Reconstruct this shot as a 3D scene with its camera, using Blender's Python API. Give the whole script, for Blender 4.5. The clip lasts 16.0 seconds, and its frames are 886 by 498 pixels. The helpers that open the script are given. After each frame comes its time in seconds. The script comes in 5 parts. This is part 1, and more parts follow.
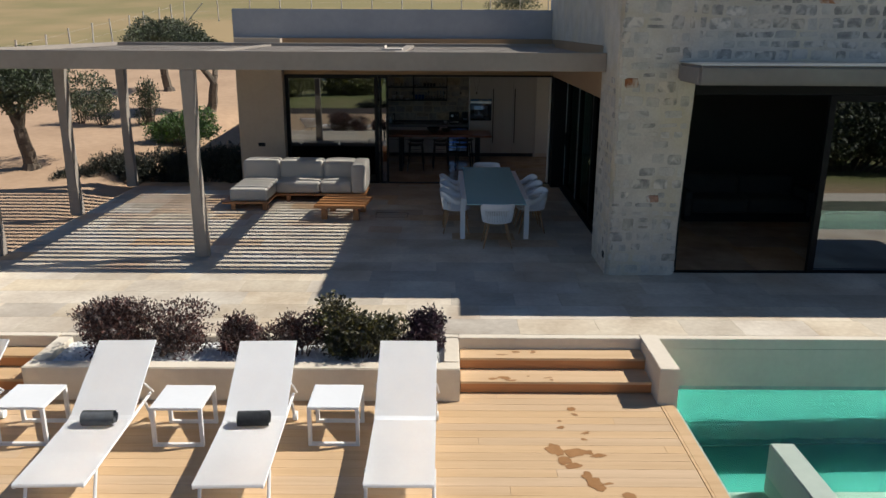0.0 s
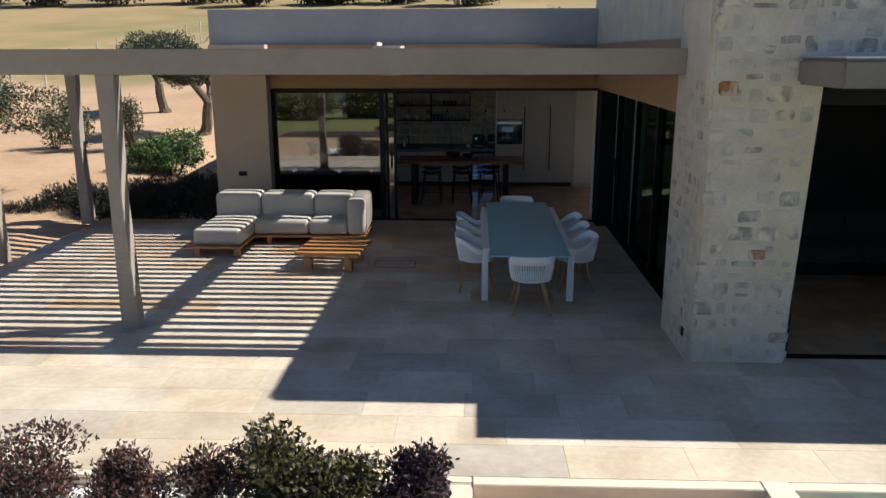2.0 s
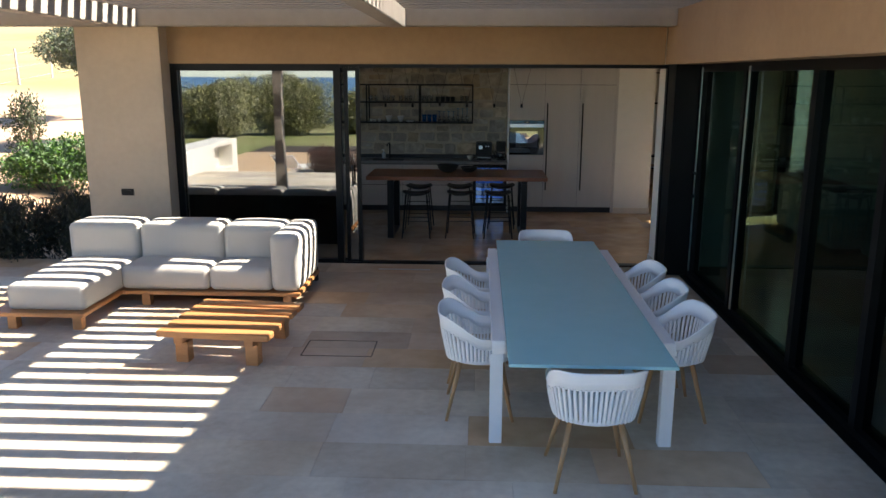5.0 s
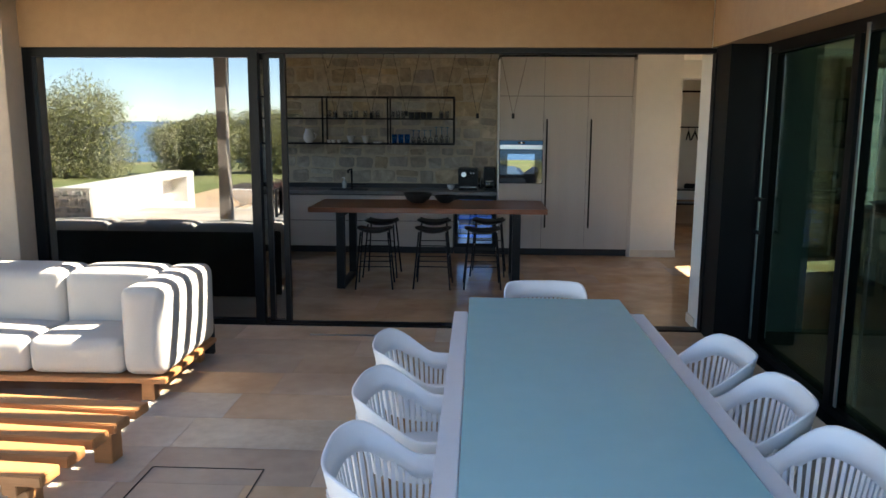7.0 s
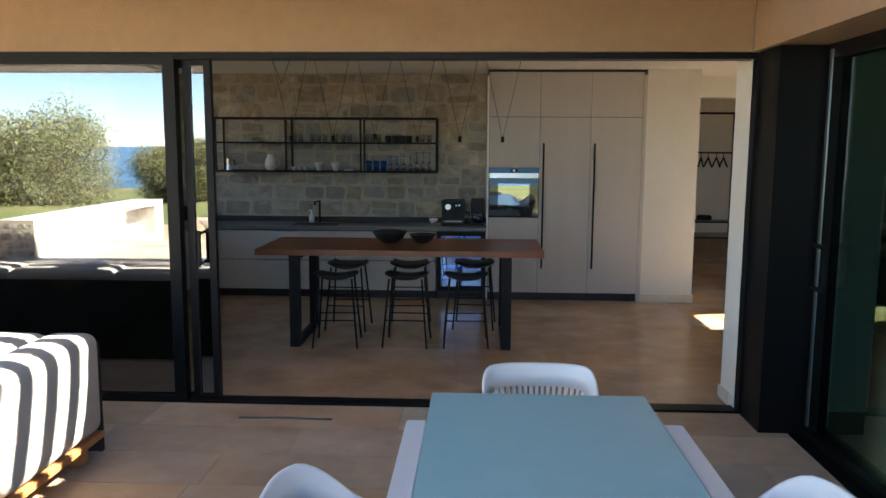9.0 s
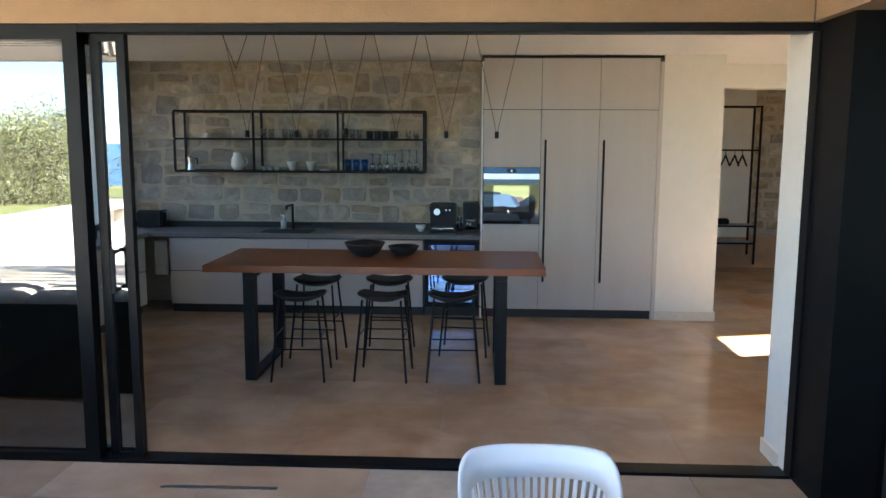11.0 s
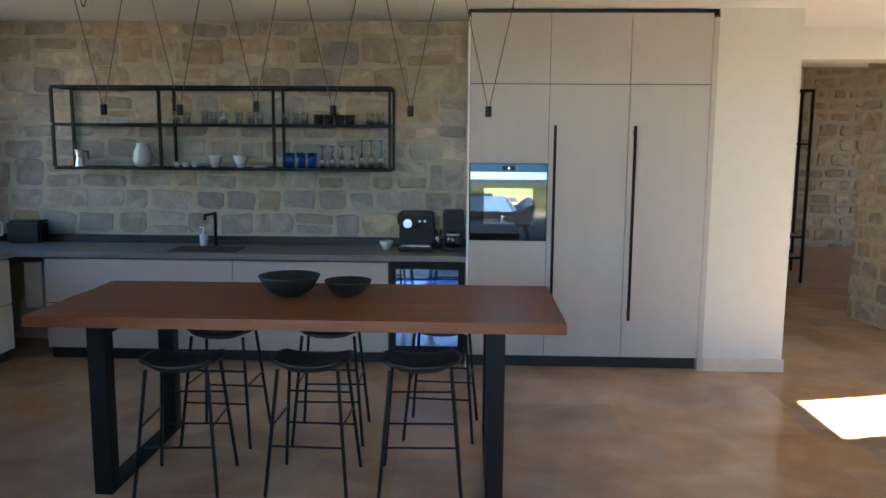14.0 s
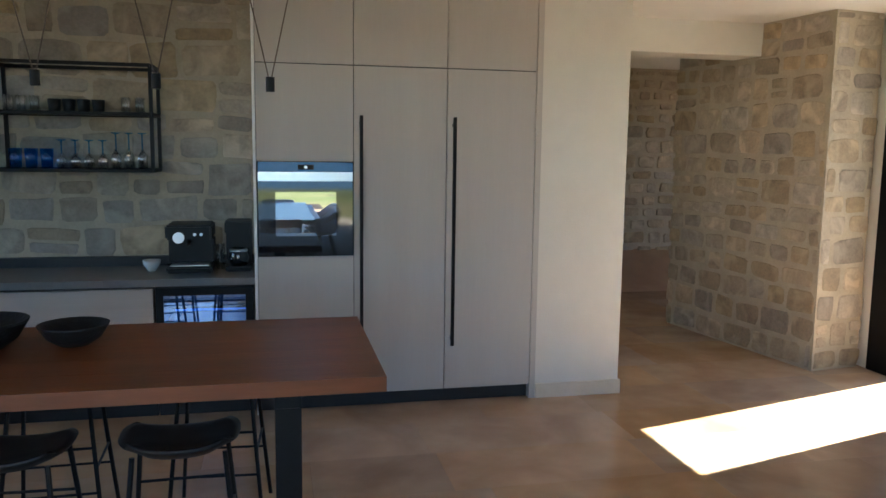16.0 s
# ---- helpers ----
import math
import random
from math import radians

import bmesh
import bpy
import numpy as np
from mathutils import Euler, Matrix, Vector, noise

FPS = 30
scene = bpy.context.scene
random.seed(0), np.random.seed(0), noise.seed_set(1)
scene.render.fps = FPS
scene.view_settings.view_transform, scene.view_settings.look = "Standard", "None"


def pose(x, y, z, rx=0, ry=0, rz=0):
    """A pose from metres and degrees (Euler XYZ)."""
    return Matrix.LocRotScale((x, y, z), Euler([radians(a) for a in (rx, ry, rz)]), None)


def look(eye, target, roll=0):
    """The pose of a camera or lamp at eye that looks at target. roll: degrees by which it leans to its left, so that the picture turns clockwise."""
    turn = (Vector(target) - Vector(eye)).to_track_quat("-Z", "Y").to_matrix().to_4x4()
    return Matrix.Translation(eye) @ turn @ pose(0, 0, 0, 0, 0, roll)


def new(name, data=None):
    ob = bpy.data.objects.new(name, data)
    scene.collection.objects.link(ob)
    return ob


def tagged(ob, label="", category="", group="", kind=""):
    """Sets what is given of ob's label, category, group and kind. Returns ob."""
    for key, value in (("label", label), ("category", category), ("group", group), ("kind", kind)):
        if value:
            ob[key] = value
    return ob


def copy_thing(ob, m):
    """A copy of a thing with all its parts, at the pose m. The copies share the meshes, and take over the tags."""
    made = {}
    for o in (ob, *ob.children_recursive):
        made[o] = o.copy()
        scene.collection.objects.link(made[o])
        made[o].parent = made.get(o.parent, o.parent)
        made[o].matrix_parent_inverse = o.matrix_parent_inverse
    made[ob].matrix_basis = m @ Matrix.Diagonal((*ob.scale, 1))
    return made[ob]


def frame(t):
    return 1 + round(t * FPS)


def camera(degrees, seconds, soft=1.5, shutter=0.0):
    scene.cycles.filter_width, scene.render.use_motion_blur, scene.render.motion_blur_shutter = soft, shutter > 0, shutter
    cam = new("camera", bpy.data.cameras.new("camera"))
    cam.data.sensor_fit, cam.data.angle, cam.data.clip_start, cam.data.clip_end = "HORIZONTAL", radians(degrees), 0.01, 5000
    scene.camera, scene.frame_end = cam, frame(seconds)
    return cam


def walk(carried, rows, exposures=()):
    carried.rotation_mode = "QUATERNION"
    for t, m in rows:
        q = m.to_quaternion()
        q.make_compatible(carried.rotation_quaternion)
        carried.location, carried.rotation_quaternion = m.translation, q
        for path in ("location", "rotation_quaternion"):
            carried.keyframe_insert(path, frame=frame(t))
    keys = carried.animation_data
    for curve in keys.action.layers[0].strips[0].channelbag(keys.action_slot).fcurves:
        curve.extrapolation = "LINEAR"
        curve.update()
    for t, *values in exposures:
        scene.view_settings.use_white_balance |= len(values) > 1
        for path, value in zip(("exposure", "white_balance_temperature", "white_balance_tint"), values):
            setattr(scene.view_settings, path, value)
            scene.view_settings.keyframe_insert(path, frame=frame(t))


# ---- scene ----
cam = camera(59.4, 16.0)
PATH = [
    (0, (-0.974, -0.407, 3.613), (-0.974, 1.515, 3.061), 0.3),
    (0.5, (-0.932, 0.356, 3.471), (-0.932, 2.282, 2.931), 0.2),
    (1, (-0.854, 1.24, 3.317), (-0.858, 3.169, 2.788), 0.0),
    (1.5, (-0.804, 2.083, 3.264), (-0.852, 4.016, 2.754), 0.0),
    (2, (-0.795, 2.993, 3.204), (-0.871, 4.929, 2.711), -0.1),
    (2.5, (-0.78, 3.813, 3.006), (-0.874, 5.753, 2.528), -0.1),
    (3, (-0.779, 4.719, 2.841), (-0.873, 6.659, 2.364), -0.1),
    (3.5, (-0.804, 5.497, 2.721), (-0.895, 7.438, 2.248), 0.1),
    (4, (-0.786, 6.369, 2.644), (-0.875, 8.312, 2.177), 0.1),
    (6.5, (-0.712, 10.175, 1.977), (-0.8, 12.14, 1.616), 0.3),
    (7, (-0.518, 10.825, 1.906), (-0.607, 12.796, 1.579), 0.3),
    (7.5, (-0.454, 11.337, 1.906), (-0.544, 13.315, 1.627), 0.2),
    (8, (-0.419, 11.752, 1.893), (-0.508, 13.733, 1.636), 0.2),
    (8.5, (-0.359, 12.077, 1.892), (-0.447, 14.058, 1.63), 0.3),
    (9, (-0.365, 12.357, 1.897), (-0.452, 14.338, 1.633), 0.3),
    (11.5, (-0.251, 13.859, 1.894), (-0.343, 15.838, 1.62), 0.3),
    (12, (-0.249, 14.225, 1.88), (-0.339, 16.204, 1.604), 0.3),
    (12.5, (-0.245, 14.589, 1.869), (-0.335, 16.568, 1.591), 0.3),
    (13, (-0.22, 15.009, 1.851), (-0.306, 16.987, 1.572), 0.4),
    (13.5, (-0.259, 15.379, 1.834), (-0.347, 17.358, 1.559), 0.3),
    (14, (-0.217, 15.76, 1.801), (-0.287, 17.74, 1.527), 0.4),
    (14.5, (-0.219, 16.164, 1.794), (-0.235, 18.145, 1.519), 0.5),
    (15, (-0.205, 16.491, 1.761), (-0.095, 18.469, 1.486), 0.6),
    (15.5, (-0.17, 16.683, 1.752), (0.095, 18.647, 1.482), 0.7),
    (16, (-0.12, 16.828, 1.719), (0.302, 18.767, 1.466), 0.7),
]
EXPOSURES = [(0, 0.22, 6350, 9), (1.5, 0.58, 6400, 9), (2.5, 0.68, 6450, 9), (3, 0.9, 6450, 9), (4, 1.56, 6550, 10), (6.5, 2.75, 6750, 8), (9, 3.1, 6800, 8), (11.5, 3.88, 6150, 6), (14, 3.98, 6050, 6), (15, 3.85, 6050, 6), (16, 3.42, 6050, 6)]

walk(cam, [(t, look(eye, target, roll)) for t, eye, target, roll in PATH], EXPOSURES)

# ---- light ----
SUN = Vector((0.98, 0.256, 1.0)).normalized()
world = bpy.data.worlds.new("sky")
scene.world = world
world.use_nodes = True
wn = world.node_tree.nodes
sky = wn.new("ShaderNodeTexSky")
sky.sky_type, sky.sun_disc = "NISHITA", False
sky.sun_elevation = math.asin(SUN.z)
sky.sun_rotation = math.atan2(SUN.x, SUN.y)
sky.air_density, sky.dust_density, sky.ozone_density = 0.7, 0.0, 3.0
world.node_tree.links.new(sky.outputs[0], wn["Background"].inputs[0])
wn["Background"].inputs[1].default_value = 0.075
sun_data = bpy.data.lights.new("sun", "SUN")
sun_data.energy, sun_data.angle, sun_data.color = 5.0, radians(0.53), (1.0, 0.945, 0.86)
sun = new("sun", sun_data)
sun.matrix_world = look((30, 10, 40), Vector((30, 10, 40)) - SUN)



# Area lamp added in the east door to strengthen the daylight from it.
east_data = bpy.data.lights.new("east_door_fill", "AREA")
east_data.shape, east_data.size, east_data.size_y, east_data.energy, east_data.color = "RECTANGLE", 0.66, 2.3, 0.4, (0.90, 0.95, 1.0)
new("east_door_fill", east_data).matrix_world = look((4.58, 21.44, 1.35), (0, 21.4, 1.0))


# ---- materials ----
def mat(name, a, b=None, scale=4.0, rough=0.6, metal=0.0, bump=0.0, bscale=None, fine=None, spread=0.0, stretch=(1, 1, 1), rvar=0.0, coat=0.0, edge=(0.35, 0.65), spec=0.5, stain=None, patch=(0.75, 0.50, 0.72, 0.75)):
    """A surface with two scales of variation between colours a and b, and a little relief. spread: how far pieces differ from one another."""
    m = bpy.data.materials.new(name)
    m.use_nodes = True
    t, n = m.node_tree, m.node_tree.nodes
    p = n["Principled BSDF"]
    p.inputs["Roughness"].default_value, p.inputs["Metallic"].default_value = rough, metal
    p.inputs["Coat Weight"].default_value = coat
    p.inputs["Specular IOR Level"].default_value = spec
    b = b or tuple(min(1, c * 0.86) for c in a)
    geo = n.new("ShaderNodeNewGeometry")
    mp = n.new("ShaderNodeMapping")
    mp.inputs["Scale"].default_value = stretch
    t.links.new(geo.outputs["Position"], mp.inputs["Vector"])
    n1, n2 = n.new("ShaderNodeTexNoise"), n.new("ShaderNodeTexNoise")
    n1.inputs["Scale"].default_value, n1.inputs["Detail"].default_value = scale, 5
    n2.inputs["Scale"].default_value, n2.inputs["Detail"].default_value = fine or scale * 9, 4
    t.links.new(mp.outputs[0], n1.inputs["Vector"])
    t.links.new(mp.outputs[0], n2.inputs["Vector"])
    mixn = n.new("ShaderNodeMix")
    mixn.inputs["Factor"].default_value = 0.35
    t.links.new(n1.outputs["Fac"], mixn.inputs["A"])
    t.links.new(n2.outputs["Fac"], mixn.inputs["B"])
    ramp = n.new("ShaderNodeValToRGB")
    ramp.color_ramp.elements[0].position, ramp.color_ramp.elements[1].position = edge
    ramp.color_ramp.elements[0].color, ramp.color_ramp.elements[1].color = (*a, 1), (*b, 1)
    t.links.new(mixn.outputs["Result"], ramp.inputs[0])
    colour = ramp.outputs[0]
    if stain:
        n4, sm, mxs = n.new("ShaderNodeTexNoise"), n.new("ShaderNodeMapRange"), n.new("ShaderNodeMix")
        n4.inputs["Scale"].default_value, n4.inputs["Detail"].default_value, n4.inputs["Distortion"].default_value = patch[0], 5, 0.6
        t.links.new(mp.outputs[0], n4.inputs["Vector"])
        sm.inputs["From Min"].default_value, sm.inputs["From Max"].default_value, sm.inputs["To Max"].default_value = patch[1:]
        t.links.new(n4.outputs["Fac"], sm.inputs["Value"])
        mxs.data_type = "RGBA"
        mxs.inputs[7].default_value = (*stain, 1)
        t.links.new(sm.outputs[0], mxs.inputs["Factor"])
        t.links.new(colour, mxs.inputs[6])
        colour = mxs.outputs[2]
    if spread:
        info, hsv, mr = n.new("ShaderNodeObjectInfo"), n.new("ShaderNodeHueSaturation"), n.new("ShaderNodeMapRange")
        add = n.new("ShaderNodeMath")
        add.operation = "ADD"
        isl = n.new("ShaderNodeMath")
        isl.operation = "FRACT"
        t.links.new(info.outputs["Random"], add.inputs[0])
        t.links.new(geo.outputs["Random Per Island"], add.inputs[1])
        t.links.new(add.outputs[0], isl.inputs[0])
        mr.inputs["To Min"].default_value, mr.inputs["To Max"].default_value = 1 - spread, 1 + spread
        t.links.new(isl.outputs[0], mr.inputs["Value"])
        t.links.new(mr.outputs[0], hsv.inputs["Value"])
        hue = n.new("ShaderNodeMapRange")
        hue.inputs["From Max"].default_value = 0.37
        hue.inputs["To Min"].default_value, hue.inputs["To Max"].default_value = 1 - spread * 1.3, 1 + spread * 1.3
        wrap = n.new("ShaderNodeMath")
        wrap.operation = "MODULO"
        wrap.inputs[1].default_value = 0.37
        t.links.new(isl.outputs[0], wrap.inputs[0])
        t.links.new(wrap.outputs[0], hue.inputs["Value"])
        t.links.new(hue.outputs[0], hsv.inputs["Saturation"])
        t.links.new(colour, hsv.inputs["Color"])
        colour = hsv.outputs[0]
    t.links.new(colour, p.inputs["Base Color"])
    if rvar:
        rr = n.new("ShaderNodeMapRange")
        rr.inputs["To Min"].default_value, rr.inputs["To Max"].default_value = rough - rvar, rough + rvar
        t.links.new(n1.outputs["Fac"], rr.inputs["Value"])
        t.links.new(rr.outputs[0], p.inputs["Roughness"])
    if bump:
        bp = n.new("ShaderNodeBump")
        bp.inputs["Strength"].default_value, bp.inputs["Distance"].default_value = min(1, bump), 0.01
        n3 = n.new("ShaderNodeTexNoise")
        n3.inputs["Scale"].default_value, n3.inputs["Detail"].default_value = bscale or scale * 12, 4
        t.links.new(mp.outputs[0], n3.inputs["Vector"])
        t.links.new(n3.outputs["Fac"], bp.inputs["Height"])
        t.links.new(bp.outputs[0], p.inputs["Normal"])
    return m


def glass(name, mirror, tint):
    """A thin coated pane: part mirror, part tinted see-through."""
    m = bpy.data.materials.new(name)
    m.use_nodes = True
    t, n = m.node_tree, m.node_tree.nodes
    n.remove(n["Principled BSDF"])
    g, tr, mx = n.new("ShaderNodeBsdfGlossy"), n.new("ShaderNodeBsdfTransparent"), n.new("ShaderNodeMixShader")
    g.inputs["Roughness"].default_value = 0.012
    g.inputs["Color"].default_value = (0.95, 0.97, 1, 1)
    tr.inputs["Color"].default_value = (*tint, 1)
    mx.inputs[0].default_value = mirror
    t.links.new(tr.outputs[0], mx.inputs[1])
    t.links.new(g.outputs[0], mx.inputs[2])
    t.links.new(mx.outputs[0], n["Material Output"].inputs[0])
    return m


def lamp_glow(name, colour, strength):
    m = bpy.data.materials.new(name)
    m.use_nodes = True
    p = m.node_tree.nodes["Principled BSDF"]
    p.inputs["Base Color"].default_value = (*colour, 1)
    p.inputs["Emission Color"].default_value, p.inputs["Emission Strength"].default_value = (*colour, 1), strength
    return m


def clear(name, tint=(1, 1, 1), rough=0.0):
    m = bpy.data.materials.new(name)
    m.use_nodes = True
    p = m.node_tree.nodes["Principled BSDF"]
    p.inputs["Base Color"].default_value = (*tint, 1)
    p.inputs["Transmission Weight"].default_value, p.inputs["Roughness"].default_value, p.inputs["IOR"].default_value = 1, rough, 1.3
    return m


# One plaster in two tones: lintels darker and warmer for shade, pier paler.
SHADEPLASTER = mat("shade_tone_plaster", (0.355, 0.228, 0.122), (0.305, 0.19, 0.10), 1.4, 0.85, bump=0.25, bscale=60)
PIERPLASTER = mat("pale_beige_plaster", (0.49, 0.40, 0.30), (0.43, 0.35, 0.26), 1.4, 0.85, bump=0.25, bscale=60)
CANOPYGREY = mat("dark_grey_render", (0.215, 0.195, 0.175), (0.18, 0.165, 0.15), 1.2, 0.8, bump=0.2, bscale=70)
TAUPE = mat("taupe_render", (0.33, 0.285, 0.235), (0.28, 0.24, 0.20), 1.2, 0.8, bump=0.2, bscale=70)
GREYPAR = mat("grey_parapet", (0.40, 0.39, 0.38), (0.34, 0.335, 0.33), 0.9, 0.85, bump=0.2, bscale=50)
WHITEWALL = mat("white_wall_paint", (0.72, 0.695, 0.63), (0.67, 0.645, 0.58), 1.0, 0.8, bump=0.12, bscale=80)
CEIL = mat("ceiling_paint", (0.72, 0.70, 0.66), (0.68, 0.66, 0.62), 0.8, 0.85)
TILE = mat("travertine", (0.65, 0.57, 0.45), (0.46, 0.38, 0.285), 1.6, 0.6, stain=(0.38, 0.29, 0.205), bump=0.12, bscale=40, fine=14, spread=0.15, rvar=0.12)
# Browner slabs, also carrying the warm tone of the shaded terrace end.
TILE_SHADE_BROWN = mat("shade_brown_travertine", (0.60, 0.455, 0.31), (0.44, 0.305, 0.19), 1.3, 0.55, stain=(0.34, 0.215, 0.13), bump=0.12, bscale=40, fine=7, spread=0.15, rvar=0.12)
TILE_IN = mat("polished_travertine", (0.575, 0.395, 0.24), (0.41, 0.26, 0.15), 1.1, 0.17, stain=(0.33, 0.195, 0.105), patch=(1.5, 0.46, 0.68, 0.75), fine=4.5, spread=0.10, rvar=0.08)
GROUT = mat("grout", (0.40, 0.33, 0.25), (0.34, 0.28, 0.21), 5, 0.9)
COPING = mat("pale_stone_coping", (0.70, 0.62, 0.50), (0.62, 0.54, 0.43), 1.5, 0.75, bump=0.15, bscale=50)
DECK = mat("teak_deck", (0.60, 0.415, 0.245), (0.50, 0.335, 0.185), 1.6, 0.55, bump=0.2, bscale=24, stretch=(0.25, 6, 1), spread=0.055)
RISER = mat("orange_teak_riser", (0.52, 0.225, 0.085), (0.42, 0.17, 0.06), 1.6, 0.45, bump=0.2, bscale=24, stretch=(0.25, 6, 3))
DECKDARK = mat("deck_gap", (0.06, 0.04, 0.03), (0.04, 0.03, 0.02), 5, 0.9)
WET = mat("wet_wood", (0.36, 0.19, 0.08), (0.28, 0.14, 0.055), 3, 0.35)
STONE_OUT = mat("pale_rubble_stone", (0.37, 0.345, 0.295), (0.19, 0.18, 0.158), 8, 0.9, bump=0.9, bscale=24, spread=0.2, stain=(0.56, 0.51, 0.425), patch=(6.5, 0.44, 0.60, 0.95))
STONE_PALE = mat("limewashed_stone", (0.56, 0.52, 0.44), (0.40, 0.375, 0.325), 7, 0.95, bump=0.9, bscale=22, spread=0.10, stain=(0.33, 0.31, 0.275), patch=(4.5, 0.55, 0.66, 0.8))
STONE_RUST = mat("rust_stone", (0.40, 0.20, 0.11), (0.22, 0.10, 0.06), 14, 0.9, bump=0.9, bscale=18, spread=0.2, stain=(0.50, 0.44, 0.36), patch=(8, 0.46, 0.6, 0.95))
MORTAR_OUT = mat("pale_lime_mortar", (0.59, 0.54, 0.45), (0.44, 0.40, 0.33), 3.2, 0.95, bump=0.9, bscale=16, stain=(0.52, 0.44, 0.27), patch=(1.4, 0.48, 0.72, 0.6))
STONE_IN = mat("brown_rubble_stone", (0.43, 0.355, 0.255), (0.245, 0.205, 0.16), 5, 0.9, bump=0.9, bscale=22, spread=0.26, stain=(0.55, 0.465, 0.34), patch=(5.0, 0.46, 0.66, 0.85))
STONE_GREY = mat("grey_rubble_stone", (0.36, 0.325, 0.275), (0.23, 0.21, 0.18), 5, 0.9, bump=0.9, bscale=22, spread=0.2, stain=(0.46, 0.42, 0.35), patch=(5.0, 0.46, 0.66, 0.85))
MORTAR_IN = mat("buff_mortar", (0.50, 0.435, 0.33), (0.39, 0.335, 0.255), 6, 0.95, bump=0.5, bscale=22)
BLACK = mat("black_aluminium", (0.005, 0.005, 0.0055), (0.0035, 0.0035, 0.004), 8, 0.4, spec=0.2)
BLACKMAT = mat("black_powder_steel", (0.010, 0.010, 0.011), (0.007, 0.007, 0.007), 8, 0.5, spec=0.22)
PANE = glass("coated_glass", 0.25, (0.24, 0.27, 0.26))
PANE_SIDE = glass("side_glass", 0.08, (0.30, 0.42, 0.385))
PANE_CLEAR = glass("clear_pane", 0.07, (0.93, 0.95, 0.95))
FABRIC = mat("greige_outdoor_fabric", (0.50, 0.465, 0.41), (0.45, 0.415, 0.365), 2.0, 0.95, bump=0.5, bscale=180, fine=120)
TEAK = mat("oiled_teak", (0.46, 0.21, 0.075), (0.34, 0.145, 0.05), 2.2, 0.45, bump=0.15, bscale=30, stretch=(0.4, 5, 5))
TEAKLEG = mat("teak_leg", (0.42, 0.24, 0.11), (0.34, 0.19, 0.085), 6, 0.5, stretch=(4, 4, 0.5))
WHITEPL = mat("white_plastic", (0.86, 0.86, 0.85), (0.83, 0.83, 0.82), 2, 0.42)
WHITEAL = mat("white_aluminium", (0.78, 0.78, 0.77), (0.74, 0.74, 0.73), 2, 0.4)
WHITESLING = mat("white_sling_mesh", (0.93, 0.93, 0.92), (0.90, 0.90, 0.895), 3, 0.75)
BLUEGLASS = mat("blue_grey_tabletop", (0.36, 0.625, 0.64), (0.325, 0.58, 0.595), 0.8, 0.24, rvar=0.05)
CABINET = mat("pale_ash_laminate", (0.54, 0.505, 0.46), (0.48, 0.45, 0.41), 1.2, 0.55, bump=0.06, bscale=40, stretch=(0.3, 1, 7))
CABTALL = mat("pale_greige_laminate", (0.51, 0.48, 0.44), (0.48, 0.45, 0.41), 1.2, 0.5, bump=0.04, bscale=50, stretch=(6, 1, 0.4))
WORKTOP = mat("grey_stone_worktop", (0.215, 0.205, 0.195), (0.16, 0.155, 0.15), 3, 0.4)
PLINTH = mat("dark_plinth", (0.022, 0.022, 0.024), (0.016, 0.016, 0.018), 4, 0.5)
REDWOOD = mat("red_brown_timber", (0.24, 0.076, 0.024), (0.155, 0.047, 0.016), 1.8, 0.38, bump=0.1, bscale=26, stretch=(0.35, 5, 2))
STEEL = mat("brushed_steel", (0.62, 0.63, 0.64), (0.55, 0.56, 0.57), 3, 0.28, metal=1)
DARKGLASS = mat("black_glass", (0.012, 0.013, 0.015), (0.010, 0.011, 0.012), 3, 0.05, coat=0.5)
# The blue of mirrored sky is part of this base colour.
SKYTINT = mat("sky_tinted_control_glass", (0.02, 0.10, 0.26), (0.015, 0.08, 0.2), 3, 0.08)
TOWEL = mat("charcoal_towel", (0.135, 0.142, 0.147), (0.10, 0.105, 0.108), 20, 0.98, bump=0.9, bscale=240)
SEATBLACK = mat("black_seat_wood", (0.020, 0.019, 0.019), (0.014, 0.014, 0.014), 6, 0.5)
BOWL = mat("black_ceramic", (0.018, 0.018, 0.019), (0.013, 0.013, 0.013), 30, 0.55, bump=0.4, bscale=60)
CERAMIC = mat("white_ceramic", (0.74, 0.73, 0.71), (0.70, 0.69, 0.67), 3, 0.25)
GLASSWARE = glass("glassware", 0.20, (0.95, 0.96, 0.96))
BLUEWARE = glass("blue_glassware", 0.10, (0.36, 0.72, 1.0))
# Dimming of light in deep water is put into this floor colour.
POOLDEEP = mat("deep_water_tone", (0.08, 0.29, 0.24), (0.06, 0.24, 0.20), 3, 0.5)
BLUE_LED = lamp_glow("blue_led_light", (0.10, 0.34, 1.0), 0.045)
FRIDGEGLASS = glass("fridge_glass", 0.30, (0.55, 0.75, 1.0))
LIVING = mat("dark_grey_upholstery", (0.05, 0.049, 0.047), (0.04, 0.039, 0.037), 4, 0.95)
SOFASHADE = mat("sofa_back_shade", (0.03, 0.03, 0.027), (0.024, 0.024, 0.021), 4, 0.95, bump=0.3, bscale=150)
SAND = mat("sandy_earth", (0.50, 0.335, 0.21), (0.37, 0.24, 0.145), 0.35, 0.95, bump=0.9, bscale=5, fine=5)
PEBBLE = mat("white_pebbles", (0.76, 0.75, 0.73), (0.62, 0.61, 0.59), 25, 0.7, bump=0.6, bscale=40, spread=0.15)
BARK = mat("grey_brown_bark", (0.16, 0.125, 0.09), (0.085, 0.065, 0.048), 5, 0.95, bump=1.0, bscale=25, stretch=(2, 2, 0.6))
